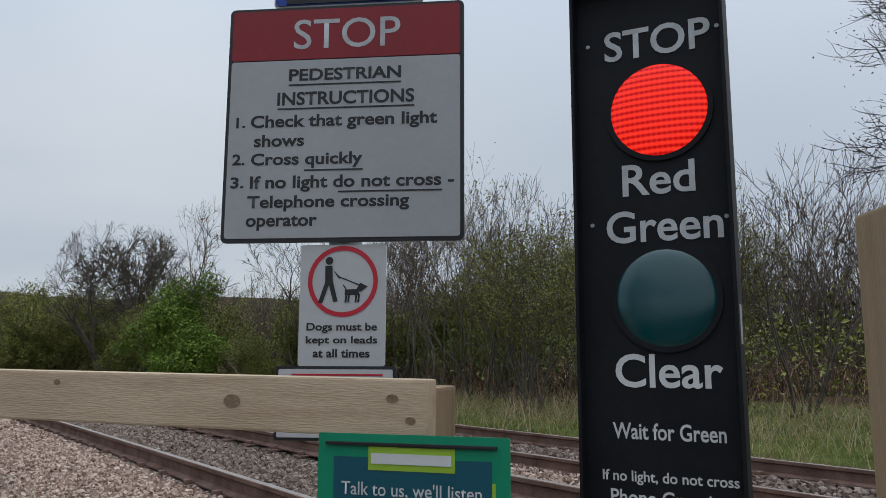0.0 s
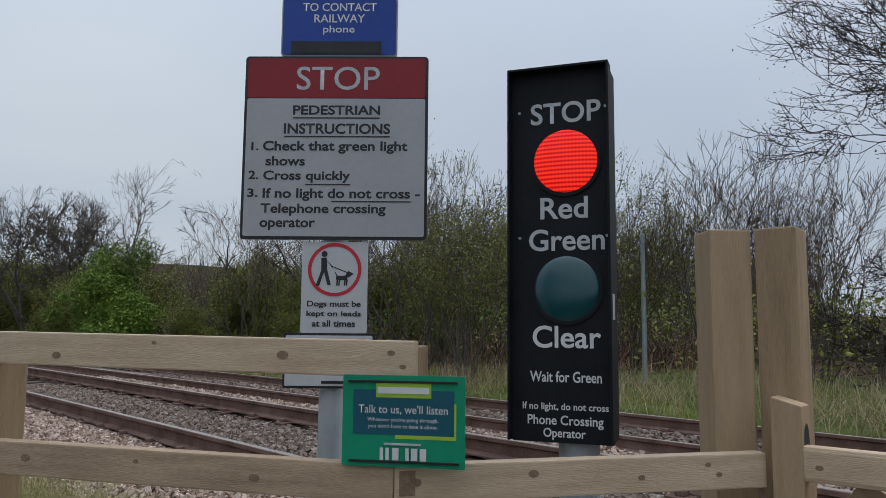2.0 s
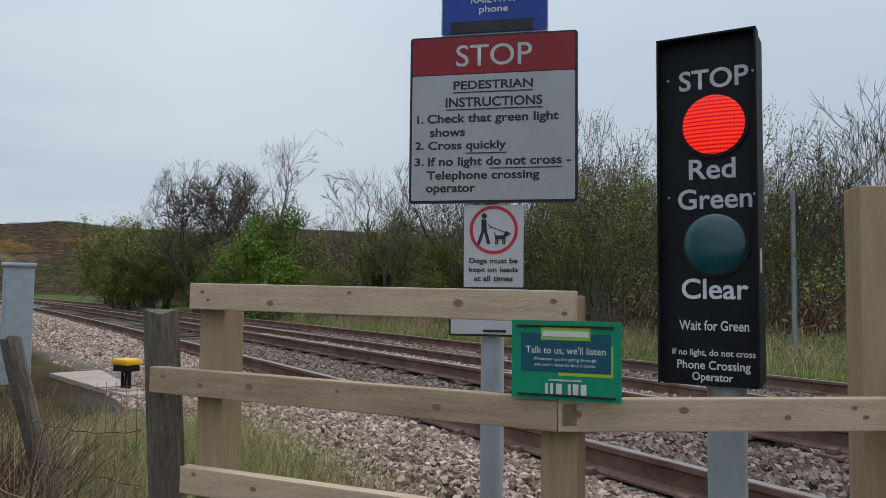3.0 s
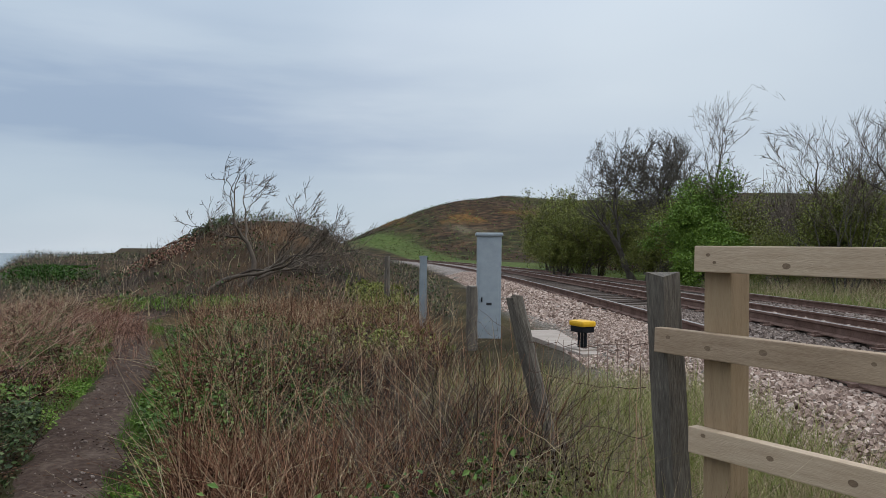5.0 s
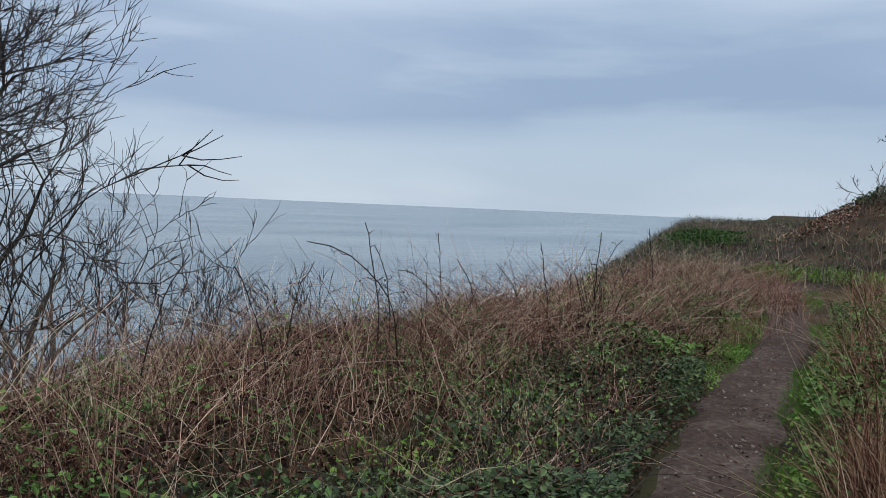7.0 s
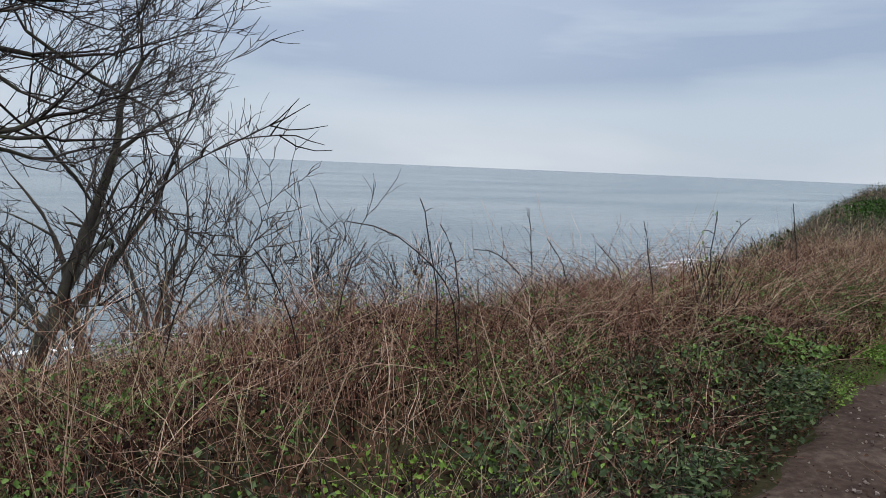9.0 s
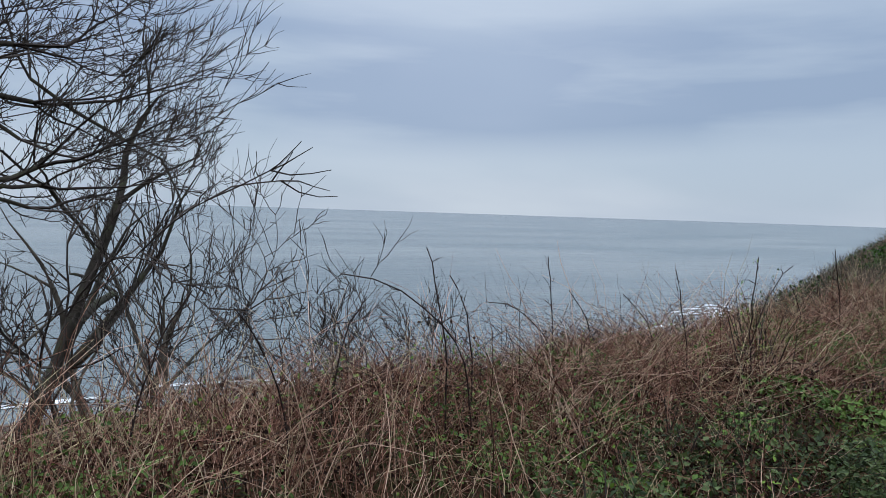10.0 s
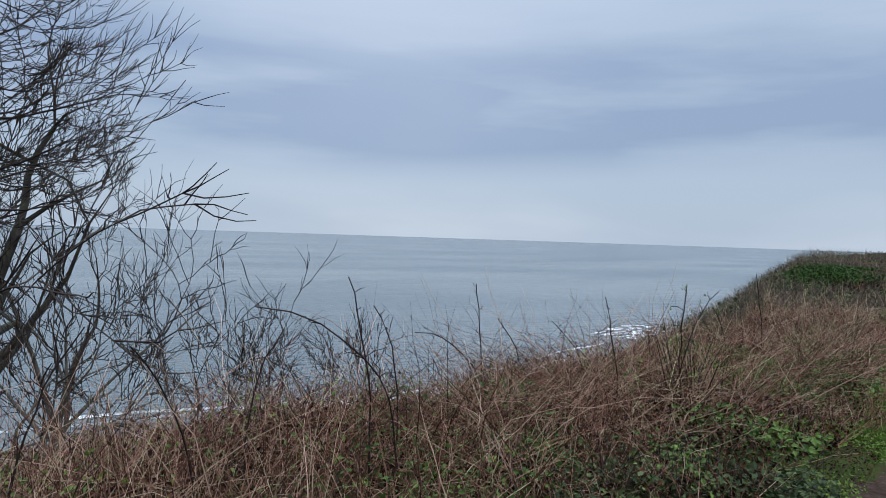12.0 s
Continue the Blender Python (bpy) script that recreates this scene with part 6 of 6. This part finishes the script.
thicket("far_wood_stems", TWIG_PALE, 16000, far_wood, (2.8, 7.0), 0.3, (0.0, 0.3), (0.012, 0.035), "brown bare wood behind the first trees", "far wood", 0.3, 2.0, (0, 0.5), 3, 0.03)
foliage("far_wood_leaves", LEAF_OLIVE, 18000, far_wood, (0.2, 4.2), (0.07, 0.2), "olive and brown far wood", "far wood", 0.6, 3.0)
foliage("far_wood_twigs", TWIG_PALE, 20000, far_wood, (0.2, 5.4), (0.07, 0.2), "brown twiggy mass of the far wood", "far wood", 0.5, 1.0)

hedge = (-12, 24, lambda x: track_y(x) + 24, lambda x: track_y(x) + 30)
thicket("hedge_stems", TWIG_PALE, 3500, hedge, (0.8, 2.4), 0.3, (0.0, 0.3), (0.008, 0.022), "low pale brown hedge beyond the field", "hedge", 0.3, 2.0, (0, 0.2), 3, 0.03)
foliage("hedge_leaves", LEAF_OLIVE, 3500, hedge, (0.1, 1.9), (0.04, 0.10), "olive leaves in the low hedge", "hedge", 0.5, 2.0)

# ------------------------------------------------------------------ ballast stones
def stone_arrays(rng, c, size):
    n = len(c)
    cube = np.array([(x, y, z) for x in (-1, 1) for y in (-1, 1) for z in (-1, 1)], float)
    v = cube[None] * rng.uniform(0.55, 1.0, (n, 1, 3)) + rng.normal(0, 0.22, (n, 8, 3))
    q = unit(rng.normal(0, 1, (n, 4)))
    w, x, y, z = q.T
    m = np.stack([1 - 2 * (y * y + z * z), 2 * (x * y - z * w), 2 * (x * z + y * w), 2 * (x * y + z * w), 1 - 2 * (x * x + z * z), 2 * (y * z - x * w), 2 * (x * z - y * w), 2 * (y * z + x * w), 1 - 2 * (x * x + y * y)], -1).reshape(n, 3, 3)
    v = np.einsum("nij,nkj->nki", m, v) * size[:, None, None] + c[:, None, :]
    f = np.array([(0, 1, 3, 2), (4, 6, 7, 5), (0, 4, 5, 1), (2, 3, 7, 6), (0, 2, 6, 4), (1, 5, 7, 3)])
    return v.reshape(-1, 3), (f[None] + 8 * np.arange(n)[:, None, None]).reshape(-1, 4)


def ballast(name, n, x0, x1, u0, u1, size, mat, label, lift=0.0):
    x = R.uniform(x0, x1, n)
    u = R.uniform(u0, u1, n)
    y = track_y(x) + u
    c = np.stack([x, y, ground_z(x, y) + lift + R.uniform(-0.012, 0.012, n)], -1)
    v, q = stone_arrays(R, c, R.uniform(*size, n))
    stuff(name, v, q, mat, label, "ballast")


ballast("ballast_shoulder", 30000, -13, 3.5, -4.3, -2.72, (0.011, 0.023), STONE, "pale pink-grey crushed stone ballast beside the track")
ballast("ballast_shoulder_far", 9000, -45, -13, -4.4, -2.72, (0.02, 0.04), STONE, "pale crushed stone ballast beside the distant track")
ballast("ballast_near_track", 14000, -14, 4, -2.5, -1.2, (0.014, 0.026), STONE_DARK, "dark stained ballast between the near rails", 0.03)
ballast("ballast_six_foot", 14000, -18, 4, -1.0, 1.0, (0.016, 0.028), STONE, "pale crushed stone ballast between the tracks", 0.02)
ballast("ballast_far_track", 7000, -18, 4, 1.2, 2.5, (0.018, 0.034), STONE_DARK, "dark stained ballast between the far rails", 0.02)
ballast("ballast_far_shoulder", 9000, -22, 6, 2.7, 4.7, (0.018, 0.034), STONE, "grey ballast beyond the far track")

px_ = R.uniform(-9, 2, 700)
py_ = path_y(px_) + R.normal(0, 0.17, 700)
v, q = stone_arrays(R, np.stack([px_, py_, ground_z(px_, py_) + 0.014], -1), R.uniform(0.003, 0.008, 700))
stuff("path_grit", v, q, STONE_DARK, "small stones trodden into the path", "grit")

# ------------------------------------------------------------------ shore
FOAM = surf("foam", [(0.55, 0.58, 0.6), (0.85, 0.87, 0.88)], 0.8, 0.7, bump=0.3, bscale=5, depth=0.1)


def foam_line(off, width, x0, x1, seed):
    rng = random.Random(seed)
    v, f = [], []
    n = 160
    ph = rng.uniform(0, 6)
    for i in range(n):
        x = x0 + (x1 - x0) * i / (n - 1)
        yc = float(shore_y(x)) + off + 0.8 * math.sin(x * 0.11 + ph) + 0.25 * math.sin(x * 0.37 + 2 * ph)
        w = width * max(0.0, 0.05 + 0.6 * math.sin(x * 0.21 + ph * 3) + 0.35 * math.sin(x * 0.73 + ph))
        v += [(x, yc - w * rng.uniform(0.35, 0.65), SEA + 0.06), (x, yc, SEA + 0.22), (x, yc + w * rng.uniform(0.35, 0.65), SEA + 0.06)]
        if i:
            a = (i - 1) * 3
            f += [(a, a + 1, a + 4, a + 3), (a + 1, a + 2, a + 5, a + 4)]
    tagged(raw("surf", v, f, FOAM), "white line of surf breaking along the shore", "surf", kind="stuff")


for off, w, x0, x1, sd in ((-0.6, 1.0, 20, -66, 1), (-2.6, 0.4, -14, -80, 2)):
    foam_line(off, w, x0, x1, sd)
fv, ff_ = [], []
for k in range(60):
    x = R.uniform(-104, -88)
    y, a, c = float(shore_y(x)) - R.uniform(0.5, 11) * R.uniform(0.3, 1), R.uniform(0.5, 2.2), R.uniform(0.12, 0.5)
    n0 = len(fv)
    fv += [(x + a * math.cos(t) * (1 + 0.3 * math.sin(3 * t + k)), y + c * math.sin(t) * (1 + 0.3 * math.cos(2 * t + k)), SEA + 0.05) for t in np.linspace(0, 6.283, 10, endpoint=False)]
    ff_.append(tuple(range(n0, n0 + 10)))
tagged(raw("surf_patches", fv, ff_, FOAM), "broken white water off the headland", "surf", kind="stuff")
rocks = R.uniform(0, 1, (40, 3)) * np.array([20, 6, 0.15]) + np.array([-112, -4, SEA - 0.15])
rocks[:, 1] += shore_y(rocks[:, 0])
v, q = stone_arrays(R, rocks, R.uniform(0.25, 0.75, 40))
v[:, 2] = SEA + (v[:, 2] - SEA) * 0.4
stuff("shore_rocks", v, q, SLEEPER, "dark wet rocks in the surf below the headland", "rocks")
